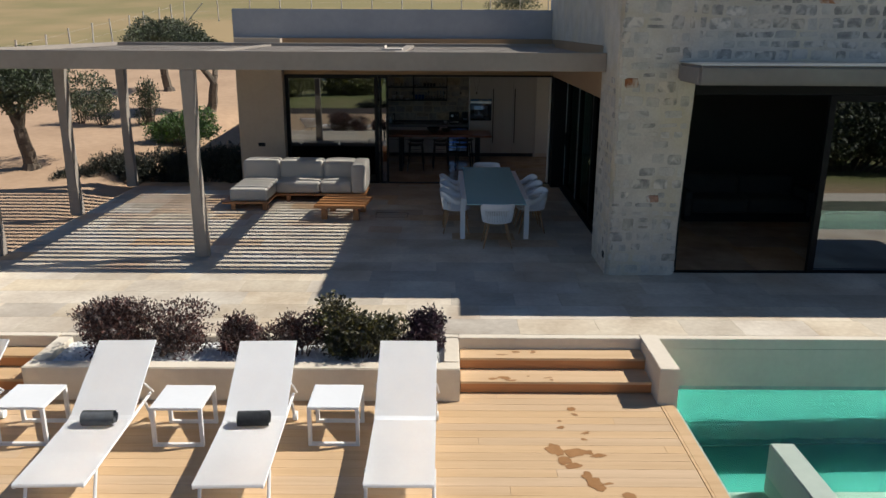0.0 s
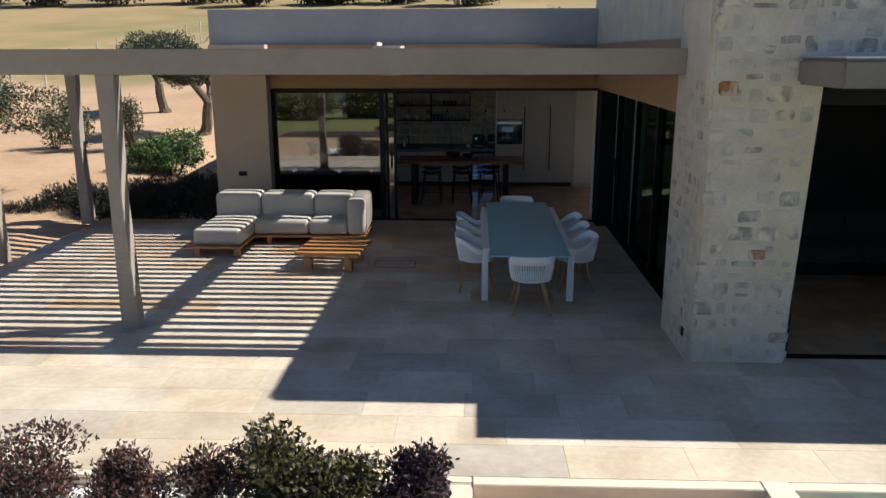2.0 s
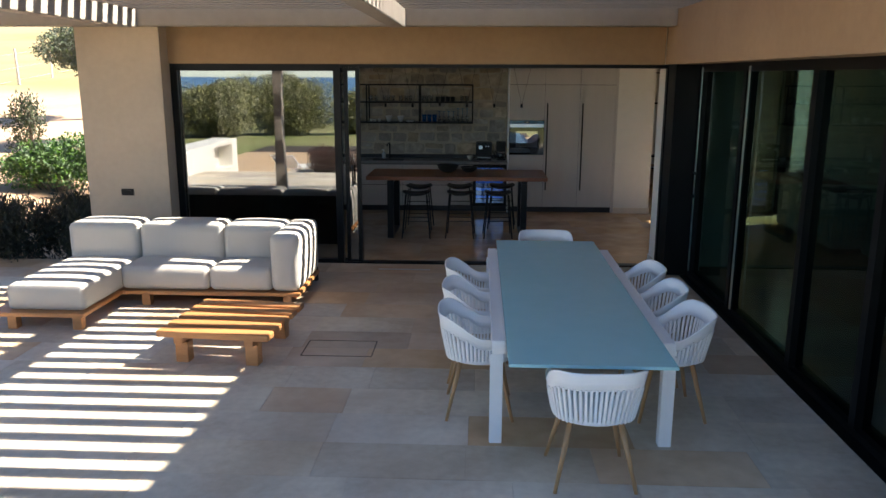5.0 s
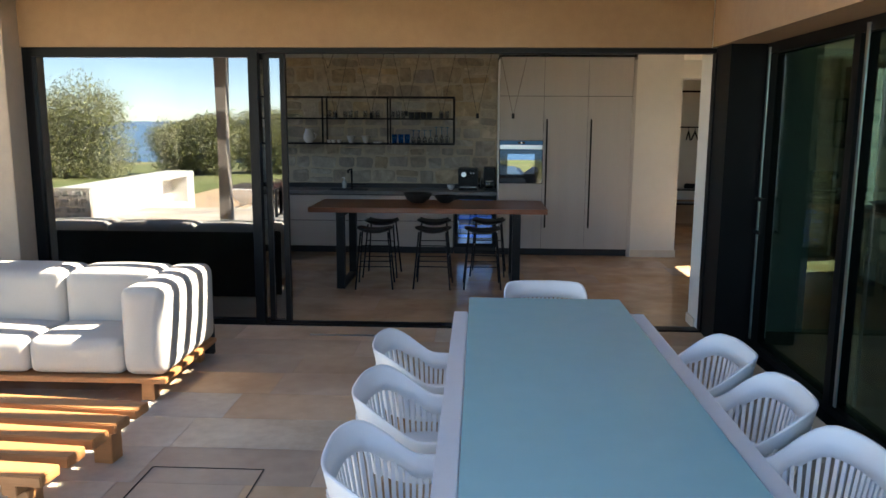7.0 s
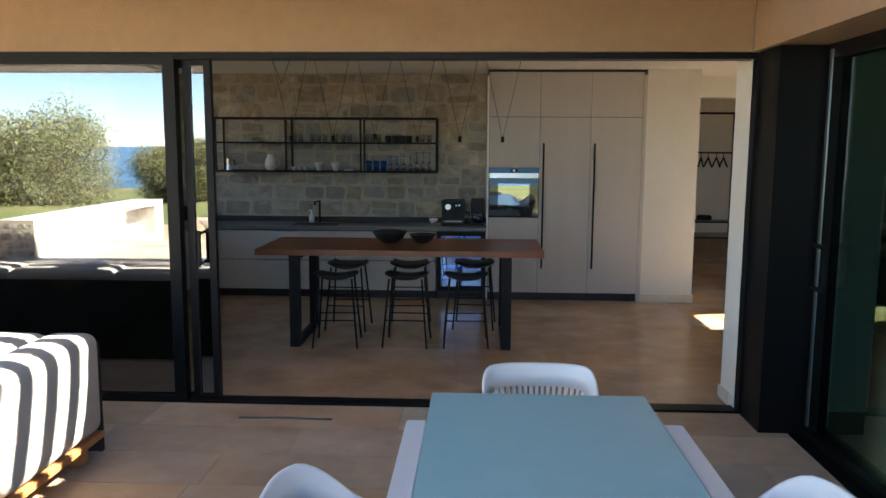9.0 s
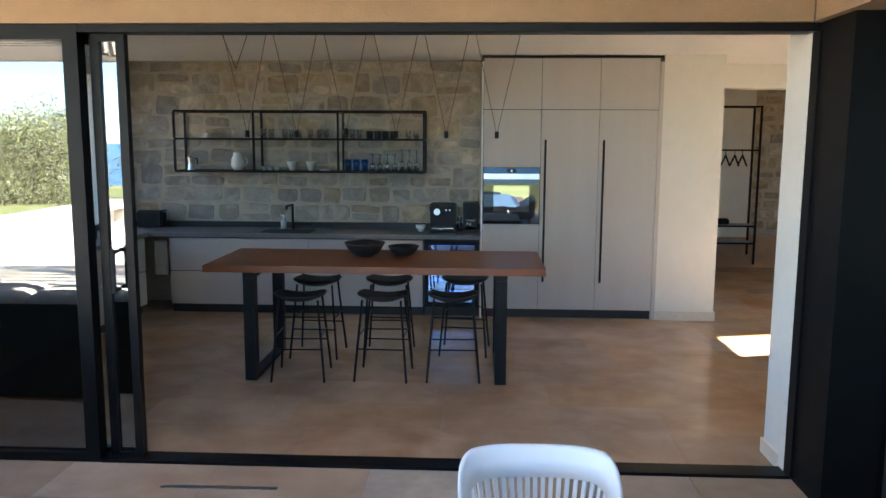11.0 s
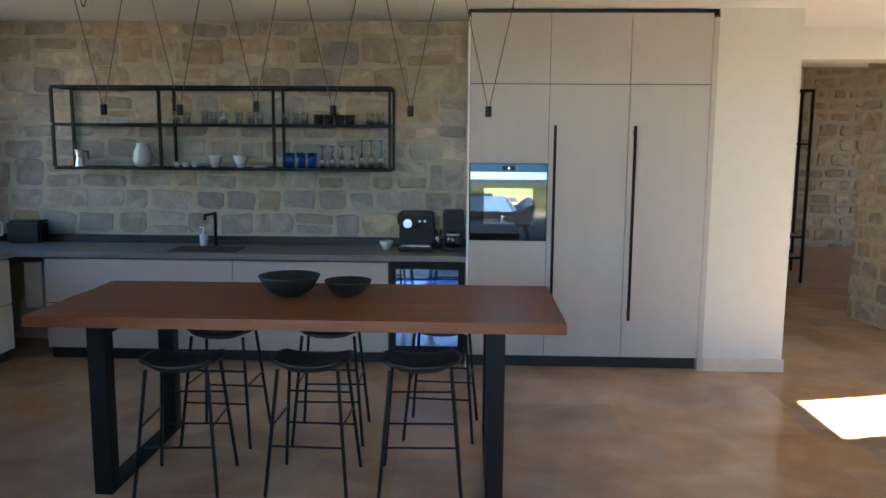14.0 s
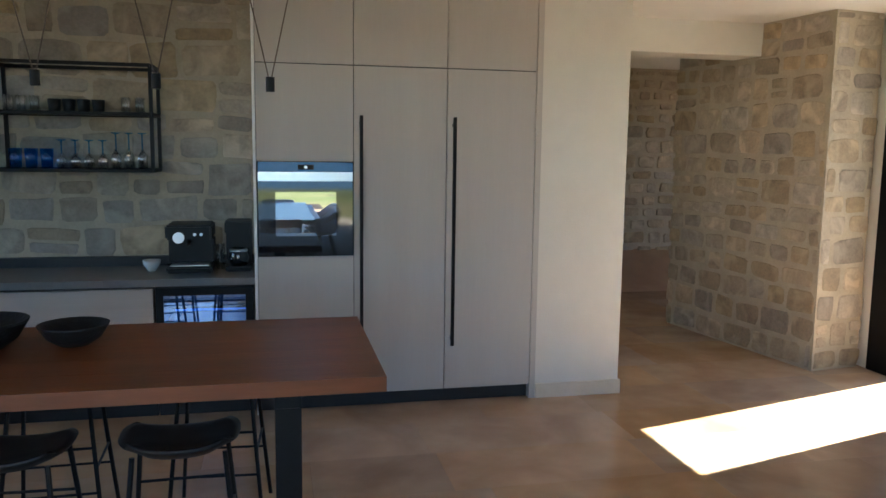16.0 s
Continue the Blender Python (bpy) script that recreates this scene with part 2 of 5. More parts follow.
OLIVE = mat("olive_leaf", (0.080, 0.098, 0.046), (0.045, 0.058, 0.026), 2.5, 0.55, spread=0.35)
GREENLEAF = mat("green_leaf", (0.085, 0.17, 0.03), (0.05, 0.10, 0.02), 3, 0.5, spread=0.35)
DARKLEAF = mat("dark_hedge_leaf", (0.022, 0.027, 0.014), (0.012, 0.016, 0.008), 3, 0.6, spread=0.4)
PURPLE = mat("purple_red_leaf", (0.105, 0.045, 0.038), (0.050, 0.030, 0.022), 3, 0.5, spread=0.45)
PLUM = mat("plum_leaf", (0.05, 0.024, 0.034), (0.03, 0.015, 0.022), 3, 0.5, spread=0.4)
MIXLEAF = mat("olive_bronze_leaf", (0.085, 0.082, 0.028), (0.055, 0.045, 0.020), 3, 0.45, spread=0.45)
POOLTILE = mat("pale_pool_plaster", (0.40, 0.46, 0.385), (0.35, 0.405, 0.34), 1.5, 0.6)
SEA = mat("sea_water", (0.012, 0.10, 0.22), (0.010, 0.085, 0.19), 0.02, 0.25, bump=0.3, bscale=0.6)
WOODPOST = mat("weathered_post", (0.55, 0.50, 0.43), (0.45, 0.40, 0.34), 3, 0.9)
CABLE = mat("brown_cable", (0.12, 0.09, 0.07), (0.10, 0.075, 0.058), 5, 0.6)
water_mat = bpy.data.materials.new("pool_water")
water_mat.use_nodes = True
_p = water_mat.node_tree.nodes["Principled BSDF"]
_p.inputs["Base Color"].default_value = (0.43, 0.72, 0.68, 1)
_p.inputs["Transmission Weight"].default_value, _p.inputs["Roughness"].default_value, _p.inputs["IOR"].default_value = 1.0, 0.02, 1.33
_n = water_mat.node_tree.nodes.new("ShaderNodeTexNoise")
_n.inputs["Scale"].default_value, _n.inputs["Detail"].default_value = 3.5, 3
_b = water_mat.node_tree.nodes.new("ShaderNodeBump")
_b.inputs["Strength"].default_value, _b.inputs["Distance"].default_value = 0.5, 0.03
water_mat.node_tree.links.new(_n.outputs["Fac"], _b.inputs["Height"])
water_mat.node_tree.links.new(_b.outputs[0], _p.inputs["Normal"])


# ---- mesh helpers ----
def box(bm, x0, x1, y0, y1, z0, z1, bevel=0.0):
    made = bmesh.ops.create_cube(bm, size=1)
    bmesh.ops.transform(bm, matrix=Matrix.Translation(((x0 + x1) / 2, (y0 + y1) / 2, (z0 + z1) / 2)) @ Matrix.Diagonal((abs(x1 - x0), abs(y1 - y0), abs(z1 - z0), 1)), verts=made["verts"])
    if bevel:
        edges = list({e for v in made["verts"] for e in v.link_edges})
        bmesh.ops.bevel(bm, geom=edges, offset=bevel, segments=2, affect="EDGES")
    return bm


def boxes(*rows, bevel=0.0):
    bm = bmesh.new()
    for r in rows:
        box(bm, *r, bevel=bevel)
    return bm


def rod(bm, a, b, r0, r1=None, sides=8):
    a, b = Vector(a), Vector(b)
    d = b - a
    m = Matrix.Translation((a + b) / 2) @ d.to_track_quat("Z", "Y").to_matrix().to_4x4()
    bmesh.ops.create_cone(bm, cap_ends=True, segments=sides, radius1=r0, radius2=r0 if r1 is None else r1, depth=d.length, matrix=m)
    return bm


def rods(*rows, sides=8):
    bm = bmesh.new()
    for r in rows:
        rod(bm, *r, sides=sides)
    return bm


def lathe(profile, steps=20, at=(0, 0, 0)):
    """A turned form from (radius, height) rows."""
    bm = bmesh.new()
    rings = []
    for r, z in profile:
        rings.append([bm.verts.new((at[0] + r * math.cos(2 * math.pi * k / steps), at[1] + r * math.sin(2 * math.pi * k / steps), at[2] + z)) for k in range(steps)])
    for a, b in zip(rings, rings[1:]):
        for k in range(steps):
            bm.faces.new((a[k], a[(k + 1) % steps], b[(k + 1) % steps], b[k]))
    bm.faces.new(rings[0][::-1])
    bm.faces.new(rings[-1])
    return bm


def mesh_of(name, bm, material, smooth=False):
    me = bpy.data.meshes.new(name)
    bmesh.ops.recalc_face_normals(bm, faces=bm.faces)
    bm.to_mesh(me)
    bm.free()
    me.materials.append(material)
    if smooth:
        me.shade_smooth()
    return me


def part(name, bm, material, parent, label="", smooth=False):
    ob = new(name, mesh_of(name, bm, material, smooth))
    ob.parent = parent
    return tagged(ob, label)


def solid(name, bm, material, label, category, kind="", group="", smooth=False):
    return tagged(new(name, mesh_of(name, bm, material, smooth)), label, category, group, kind)


def thing(name, label, category, group="", at=(0, 0, 0), rz=0, kind=""):
    ob = new(name)
    ob.empty_display_size = 0.1
    ob.matrix_basis = pose(*at, 0, 0, rz)
    return tagged(ob, label, category, group, kind)


def piece(name, me, parent, at, scale=(1, 1, 1), turn=None):
    ob = new(name, me)
    ob.parent = parent
    ob.matrix_basis = Matrix.Translation(at) @ (turn or Matrix()) @ Matrix.Diagonal((*scale, 1))
    return ob


rng = random.Random(7)


# ---- ground and distance ----
def height(x, y):
    """The lie of the land: level round the house, a slope rising behind it, a fall towards the sea."""
    up = max(0.0, min(1.0, (y - 16) / 10)) if x > -9 else max(0.0, min(1.0, (y - 10) / 10))
    h = -0.12 + up * (0.075 * max(0, y - 14) + 0.0006 * max(0, y - 25) ** 2)
    h = min(h, 42 + 0.02 * y)
    if y < 8:
        h = -0.64 - 0.03 * max(0, -4 - y) if y > -40 else -1.72 - 0.16 * (-40 - y)
    return h + (0.12 * noise.noise((x * 0.15, y * 0.15, 0)) if (y > 24 or x < -14 or y < -12) else 0)


def sheet(name, xs, ys, z, material, label, category):
    bm = bmesh.new()
    grid = [[bm.verts.new((x, y, z(x, y))) for x in xs] for y in ys]
    for a, b in zip(grid, grid[1:]):
        for k in range(len(xs) - 1):
            bm.faces.new((a[k], a[k + 1], b[k + 1], b[k]))
    return solid(name, bm, material, label, category, "structure", smooth=True)


def steps(*stops):
    out = []
    for a, b, d in stops:
        n = max(1, round((b - a) / d))
        out += [a + (b - a) * k / n for k in range(n)]
    return out + [stops[-1][1]]


def hollow(x, y):
    """The land, sunk under the house and the pool."""
    return -3.0 if (1.5 < x < 13.9 and 3.5 < y < 8.9) else height(x, y) - (0.75 if -7.9 < x < 9 and 7.5 < y < 27 else 0)


ground = sheet("ground", steps((-400, -60, 20), (-60, -20, 2.5), (-20, 20, 1.0), (20, 60, 5), (60, 400, 30)), steps((-120, -40, 8), (-40, -10, 3), (-10, 40, 1.0), (40, 120, 4), (120, 400, 14)), hollow, SAND, "dry sandy earth rising behind the house", "ground")
gt = SAND.node_tree
gp = gt.nodes["Principled BSDF"]
src = gp.inputs["Base Color"].links[0].from_socket
geo = gt.nodes.new("ShaderNodeNewGeometry")
sep = gt.nodes.new("ShaderNodeSeparateXYZ")
gt.links.new(geo.outputs["Position"], sep.inputs[0])
wob = gt.nodes.new("ShaderNodeTexNoise")
wob.inputs["Scale"].default_value = 0.12
gt.links.new(geo.outputs["Position"], wob.inputs["Vector"])


def ramp_over(socket, lo, hi, amount):
    s = gt.nodes.new("ShaderNodeMath")
    s.operation = "MULTIPLY_ADD"
    s.inputs[1].default_value = amount
    gt.links.new(wob.outputs["Fac"], s.inputs[0])
    gt.links.new(socket, s.inputs[2])
    r = gt.nodes.new("ShaderNodeMapRange")
    r.inputs["From Min"].default_value, r.inputs["From Max"].default_value = lo, hi
    gt.links.new(s.outputs[0], r.inputs["Value"])
    return r.outputs[0]


def blend_over(below, above, factor):
    m = gt.nodes.new("ShaderNodeMix")
    m.data_type = "RGBA"
    gt.links.new(factor, m.inputs["Factor"])
    gt.links.new(below, m.inputs[6])
    if isinstance(above, tuple):
        m.inputs[7].default_value = (*above, 1)
    else:
        gt.links.new(above, m.inputs[7])
    return m.outputs[2]


patch = gt.nodes.new("ShaderNodeTexNoise")
patch.inputs["Scale"].default_value, patch.inputs["Detail"].default_value = 0.09, 6
gt.links.new(geo.outputs["Position"], patch.inputs["Vector"])
grass = gt.nodes.new("ShaderNodeValToRGB")
grass.color_ramp.elements[0].position, grass.color_ramp.elements[1].position = 0.42, 0.60
grass.color_ramp.elements[0].color, grass.color_ramp.elements[1].color = (0.34, 0.24, 0.115, 1), (0.225, 0.185, 0.075, 1)
gt.links.new(patch.outputs["Fac"], grass.inputs[0])
green = gt.nodes.new("ShaderNodeValToRGB")
green.color_ramp.elements[0].position, green.color_ramp.elements[1].position = 0.4, 0.65
green.color_ramp.elements[0].color, green.color_ramp.elements[1].color = (0.13, 0.16, 0.04, 1), (0.24, 0.21, 0.09, 1)
gt.links.new(patch.outputs["Fac"], green.inputs[0])
c = blend_over(src, grass.outputs[0], ramp_over(sep.outputs[1], 40, 43, 6))
neg = gt.nodes.new("ShaderNodeMath")
neg.operation = "MULTIPLY"
neg.inputs[1].default_value = -1
gt.links.new(sep.outputs[1], neg.inputs[0])
c = blend_over(c, green.outputs[0], ramp_over(neg.outputs[0], -1, 2, 3))
gt.links.new(c, gp.inputs["Base Color"])

sea = sheet("water", [-4000, -1500, 0, 1500, 4000], [-4600, -2000, -600, -118], lambda x, y: -14.0, SEA, "deep blue sea reaching the horizon", "sea")

# ---- terrace, steps, deck, pool ----
DECKZ = -0.42
terrace = solid("pavement", boxes((-8.1, 14, 8.42, 17.84, -0.45, -0.012)), GROUT, "pale travertine terrace laid in long slabs", "terrace", "structure")
solid("trim", boxes((-0.78, 1.42, 8.30, 8.419, -0.155, 0.0), (1.62, 14, 8.30, 8.419, -0.13, 0.0), (-8.1, -5.62, 8.30, 8.419, -0.155, 0.0), bevel=0.006), COPING, "pale stone edge of the terrace", "coping", "structure")


def stair(x0, x1, label):
    st = thing("steps", label, "steps", at=(x0, 7.68, DECKZ))
    w = x1 - x0
    for k, (ya, yb, z) in enumerate(((0.0, 0.38, 0.14), (0.34, 0.63, 0.28))):
        n = 1
        for q in range(n):
            d = (yb - ya) / n
            part("tread", boxes((0.005, w - 0.005, ya + q * d + 0.002, ya + (q + 1) * d - 0.002, z - 0.03, z), bevel=0.003), DECK, st)
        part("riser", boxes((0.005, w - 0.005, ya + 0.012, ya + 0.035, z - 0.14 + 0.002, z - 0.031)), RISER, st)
    part("riser", boxes((0.005, w - 0.005, 0.63, 0.64, 0.14, 0.26)), COPING, st)
    return st


stair(-0.77, 1.42, "two broad teak steps with wet marks between planter and pool")
stair(-8.1, -5.64, "teak steps beside the planter")

flank = solid("low_wall", boxes((1.42, 1.64, 7.42, 8.42, DECKZ - 0.4, 0.005), bevel=0.008), COPING, "pale rendered low wall beside the steps and pool", "low wall")
planter = thing("planter", "long pale rendered planter with white pebbles", "planter", at=(-3.2, 8.05, DECKZ))
part("wall", boxes((-2.42, 2.42, -0.60, -0.42, 0, 0.40), (-2.42, 2.42, 0.28, 0.54, 0, 0.415), (-2.42, -2.24, -0.42, 0.28, 0, 0.40), (2.24, 2.42, -0.42, 0.28, 0, 0.405), bevel=0.01), COPING, planter)
part("soil", boxes((-2.24, 2.24, -0.42, 0.28, 0.0, 0.33)), PEBBLE, planter, "white pebble mulch")

deck_base = solid("deck", boxes((-9.4, 1.40, -4, 7.69, DECKZ - 0.2, DECKZ - 0.03), (1.40, 1.60, -4, 7.40, DECKZ - 0.2, DECKZ - 0.03)), DECKDARK, "pale teak decking beside the pool", "deck", "structure")
pool = thing("pool", "turquoise swimming pool with pale plaster walls", "pool", at=(0, 0, 0), kind="structure")
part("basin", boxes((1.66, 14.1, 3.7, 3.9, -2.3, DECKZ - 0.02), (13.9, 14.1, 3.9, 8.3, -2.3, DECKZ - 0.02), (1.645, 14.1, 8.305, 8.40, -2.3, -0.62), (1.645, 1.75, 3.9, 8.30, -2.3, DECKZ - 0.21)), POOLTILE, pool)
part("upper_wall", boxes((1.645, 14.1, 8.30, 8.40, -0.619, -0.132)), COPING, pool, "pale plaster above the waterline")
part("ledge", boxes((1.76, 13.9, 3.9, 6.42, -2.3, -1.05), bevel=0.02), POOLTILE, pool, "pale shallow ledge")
part("pool_floor", boxes((1.66, 14, 3.9, 8.3, -2.4, -2.3)), POOLDEEP, pool, "pool floor coloured darker for the depth of water")
solid("coping", boxes((1.61, 14.3, 3.0, 3.9, -0.75, DECKZ), (13.9, 14.9, 3.9, 8.3, -0.75, DECKZ)), COPING, "pale stone coping round the pool", "coping", "structure")
part("pool_wall", boxes((2.26, 2.50, 3.91, 6.44, -1.049, -0.33), bevel=0.01), POOLTILE, pool)
pw = part("water", boxes((1.752, 13.898, 3.902, 8.303, -2.29, -0.67)), water_mat, pool)
pw.visible_shadow = False

# ---- house ----
H = 2.81
# Wall colour darkened to hold the shade of the living room.
ROOMSHADE = mat("room_shade_paint", (0.10, 0.09, 0.08), (0.085, 0.077, 0.07), 1.0, 0.85, bump=0.1)


def wall(name, rows, material, label, category="wall", bevel=0.0):
    return solid(name, boxes(*rows, bevel=bevel), material, label, category, "structure")


solid("floor", boxes((-4.9, 9.0, 17.84, 27.0, -0.45, -0.012), (1.5, 9.0, 10.99, 17.84, -0.45, -0.013)), GROUT, "warm polished travertine floor", "floor", "structure")
solid("ceiling", boxes((-4.75, 4.64, 17.95, 24.0, H, H + 0.2), (1.9, 6.3, 24.0, 26.6, H, H + 0.2), (1.955, 9.0, 11.2, 17.95, H, H + 0.2)), CEIL, "smooth pale painted ceiling", "ceiling", "structure")
wall("wall_south", [(-5.68, -4.64, 17.55, 18.0, -0.4, 3.33)], PIERPLASTER, "warm beige plastered pier", bevel=0.006)
wall("wall_south_lintel", [(-4.64, 1.476, 17.80, 18.0, 2.535, 3.33)], SHADEPLASTER, "beige plaster over the glazing, coloured darker and warmer for shade")
wall("wall_jamb", [(1.515, 2.47, 17.90, 18.22, 0, H)], WHITEWALL, "white painted wall end")
solid("baseboard", boxes((1.50, 1.515, 17.98, 18.235, 0, 0.09), (1.515, 1.80, 18.22, 18.235, 0, 0.09)), COPING, "stone skirting", "baseboard", "structure")
wall("wall_west", [(-4.95, -4.55, 18.0, 19.2, 0, H), (-4.95, -4.55, 22.16, 22.9, 0, H), (-4.95, -4.55, 19.2, 22.16, 0, 0.96), (-4.95, -4.55, 19.2, 22.16, 2.62, H)], WHITEWALL, "white wall with a deep window")
north = wall("wall_north", [(-4.95, 1.69, 22.53, 22.9, 0, H)], MORTAR_IN, "brown rubble stone wall behind the worktop")
wall("wall_column", [(1.645, 2.27, 21.86, 22.53, 0, H)], WHITEWALL, "white painted wall end beside the tall cabinets")
solid("baseboard", boxes((1.65, 2.285, 21.845, 21.86, 0, 0.10), (2.27, 2.285, 21.86, 22.5, 0, 0.10)), COPING, "stone skirting", "baseboard", "structure")
wall("wall_header", [(2.27, 3.97, 22.85, 23.2, 2.54, H)], WHITEWALL, "white lintel over the passage")
wall("wall_hall_west", [(1.69, 2.27, 22.53, 26.4, 0, H)], WHITEWALL, "white wall of the hall")
wall("wall_hall_end", [(1.69, 4.16, 26.40, 26.8, 0, H)], WHITEWALL, "white wall behind the coat rack")
hall_n = wall("wall_hall_north", [(4.162, 9.0, 26.45, 26.8, 0, H)], MORTAR_IN, "rubble stone wall at the end of the hall")
hall_e = wall("wall_hall_east", [(4.05, 4.53, 22.10, 23.95, 0, H)], MORTAR_IN, "rubble stone wall beside the passage")
hall_e.matrix_basis = Matrix.Translation((4.05, 22.10, 0)) @ Matrix.Rotation(radians(8.5), 4, "Z") @ Matrix.Translation((-4.05, -22.10, 0))
wall("wall_east", [(4.56, 4.66, 22.10, 24.0, 0, H), (4.56, 4.66, 18.2, 21.02, 0, H), (4.56, 4.66, 21.02, 22.10, 2.66, H)], WHITEWALL, "white wall with a tall glass door")
# Unseen wall; its opening is sized for the daylight wanted in the hall.
wall("wall_hall_far_east", [(6.2, 6.4, 24.0, 25.2, 0, H), (6.2, 6.4, 26.0, 26.45, 0, H), (6.2, 6.4, 25.2, 26.0, 2.4, H), (4.66, 6.4, 23.85, 24.0, 0, H), ], WHITEWALL, "white wall")
wall("wall_living", [(4.66, 8.8, 18.0, 18.2, 0, H), (8.8, 9.0, 11.2, 18.2, 0, H)], ROOMSHADE, "living room wall coloured dark for the shaded interior")
# East end of the last slab: unseen overhang added against sun in the hall.
roof = solid("roof", boxes((-5.79, 1.478, 17.98, 18.2, 3.33, 3.97), (-4.97, 6.5, 26.8, 27.0, -0.4, 3.3), (-4.97, 4.68, 18.2, 26.8, 3.02, 3.3), (4.68, 9.4, 23.5, 27.0, 3.02, 3.3), bevel=0.01), GREYPAR, "flat roof with a grey rendered parapet and an added unseen overhang", "roof", "structure")
# the stone wing
TOPZ = 4.3
wing_bm = bmesh.new()
profile = [(1.478, -0.4), (2.53, -0.4), (2.53, 3.02), (9.2, 3.02), (9.2, TOPZ), (1.478, TOPZ)]
rings_ = [[wing_bm.verts.new((x, y, z)) for x, z in profile] for y in (10.80, 11.20)]
wing_bm.faces.new(rings_[0])
wing_bm.faces.new(rings_[1][::-1])
for k in range(6):
    wing_bm.faces.new((rings_[0][k], rings_[1][k], rings_[1][(k + 1) % 6], rings_[0][(k + 1) % 6]))
worn = [e for e in wing_bm.edges if all(v.co.y < 10.9 for v in e.verts) and abs(e.verts[0].co.x - e.verts[1].co.x) < 0.01 and e.verts[0].co.x < 3]
bmesh.ops.bevel(wing_bm, geom=worn, offset=0.06, segments=3, affect="EDGES")
box(wing_bm, 1.478, 2.53, 11.2, 11.93, -0.4, TOPZ)
wing = solid("wall_wing_front", wing_bm, MORTAR_OUT, "stone wing of pale rubble with wide lime joints", "wall", "structure")
wall("wall_wing_side", [(1.478, 1.80, 11.932, 17.978, 3.332, TOPZ)], MORTAR_OUT, "side of the stone wing over the glazing", bevel=0.015)
wall("wall_wing_east", [(8.0, 9.2, 10.80, 11.2, -0.4, 3.018)], MORTAR_OUT, "pale rubble pier at the end of the wing", bevel=0.015)
wall("wall_wing_lintel", [(1.482, 1.95, 11.93, 17.80, 2.535, 3.33)], SHADEPLASTER, "beige plaster over the side glazing, coloured darker and warmer for shade")
wall("wall_wing_back", [(9.0, 9.2, 11.2, 18.3, -0.4, TOPZ), (1.478, 9.0, 17.98, 18.3, 3.31, TOPZ)], GREYPAR, "rendered back of the stone wing")
solid("roof_wing", boxes((1.80, 9.0, 11.2, 17.98, 3.03, 3.3)), GREYPAR, "flat roof of the stone wing", "roof", "structure")
canopy = thing("canopy", "dark grey rendered canopy over the sliding doors", "canopy", at=(5.96, 10.32, 2.89))
part("slab", boxes((-3.64, 3.64, -0.48, 0.478, 0, 0.25), bevel=0.03), CANOPYGREY, canopy)
part("flashing", boxes((-3.63, 3.63, -0.475, 0.474, 0.2505, 0.262)), STEEL, canopy, "pale metal flashing")

# pergola roof of slats with beams and posts
ROOFF, ROOFB = 11.60, 17.55
pergola = thing("pergola", "taupe slatted pergola on slim posts", "pergola", at=(-3.4, 14.6, 0))


def pg(name, *rows, bevel=0.008):
    return part(name, boxes(*[(a + 3.4, b + 3.4, c - 14.6, d - 14.6, e, f) for a, b, c, d, e, f in rows], bevel=bevel), TAUPE, pergola)


pg("fascia", (-8.36, 1.474, ROOFF, ROOFF + 0.16, 2.96, 3.235))
pg("fascia", (-8.36, -8.18, ROOFF + 0.16, ROOFB, 2.96, 3.235))
pg("back_beam", (-8.18, 1.474, 17.30, 17.549, 2.96, 3.235))
# Strip added to block sun through the slot between back beam and lintel.
pg("flashing", (-4.635, 1.474, 17.552, 17.797, 3.10, 3.20))
for x in (-4.87, -1.72):
    pg("beam", (x - 0.09, x + 0.09, ROOFF + 0.16, 17.30, 2.94, 3.20))
PITCH = 0.238
slat_me = mesh_of("slat", boxes((0, 1, -0.060, 0.060, -0.015, 0.015)), TAUPE)
ys = [ROOFF + 0.30 + PITCH * k for k in range(23)]
for x0, x1 in ((-8.18, -4.96), (-4.78, -1.81), (-1.63, 1.474)):
    for y in ys:
        piece("slat", slat_me, pergola, (x0 + 3.4, y - 14.6, 3.155), (x1 - x0, 1, 1))
for x, y in ((-4.87, 11.69), (-8.19, 11.70), (-8.19, 14.53), (-8.19, 17.36)):
    bm = bmesh.new()
    levels = []
    for z, w, d, lean in ((0.0, 0.215, 0.17, 0.0), (1.55, 0.145, 0.20, -0.012), (2.955, 0.215, 0.17, 0.0)):
        levels.append([bm.verts.new((x + 3.4 + lean + i * w / 2, y - 14.6 + j * d / 2, z)) for i, j in ((-1, -1), (1, -1), (1, 1), (-1, 1))])
    for lo, hi in zip(levels, levels[1:]):
        for k in range(4):
            bm.faces.new((lo[k], lo[(k + 1) % 4], hi[(k + 1) % 4], hi[k]))
    bm.faces.new(levels[0][::-1])
    bm.faces.new(levels[-1])
    bmesh.ops.bevel(bm, geom=[e for e in bm.edges if abs(e.verts[0].co.z - e.verts[1].co.z) > 1], offset=0.008, segments=2, affect="EDGES")
    part("post", bm, TAUPE, pergola)


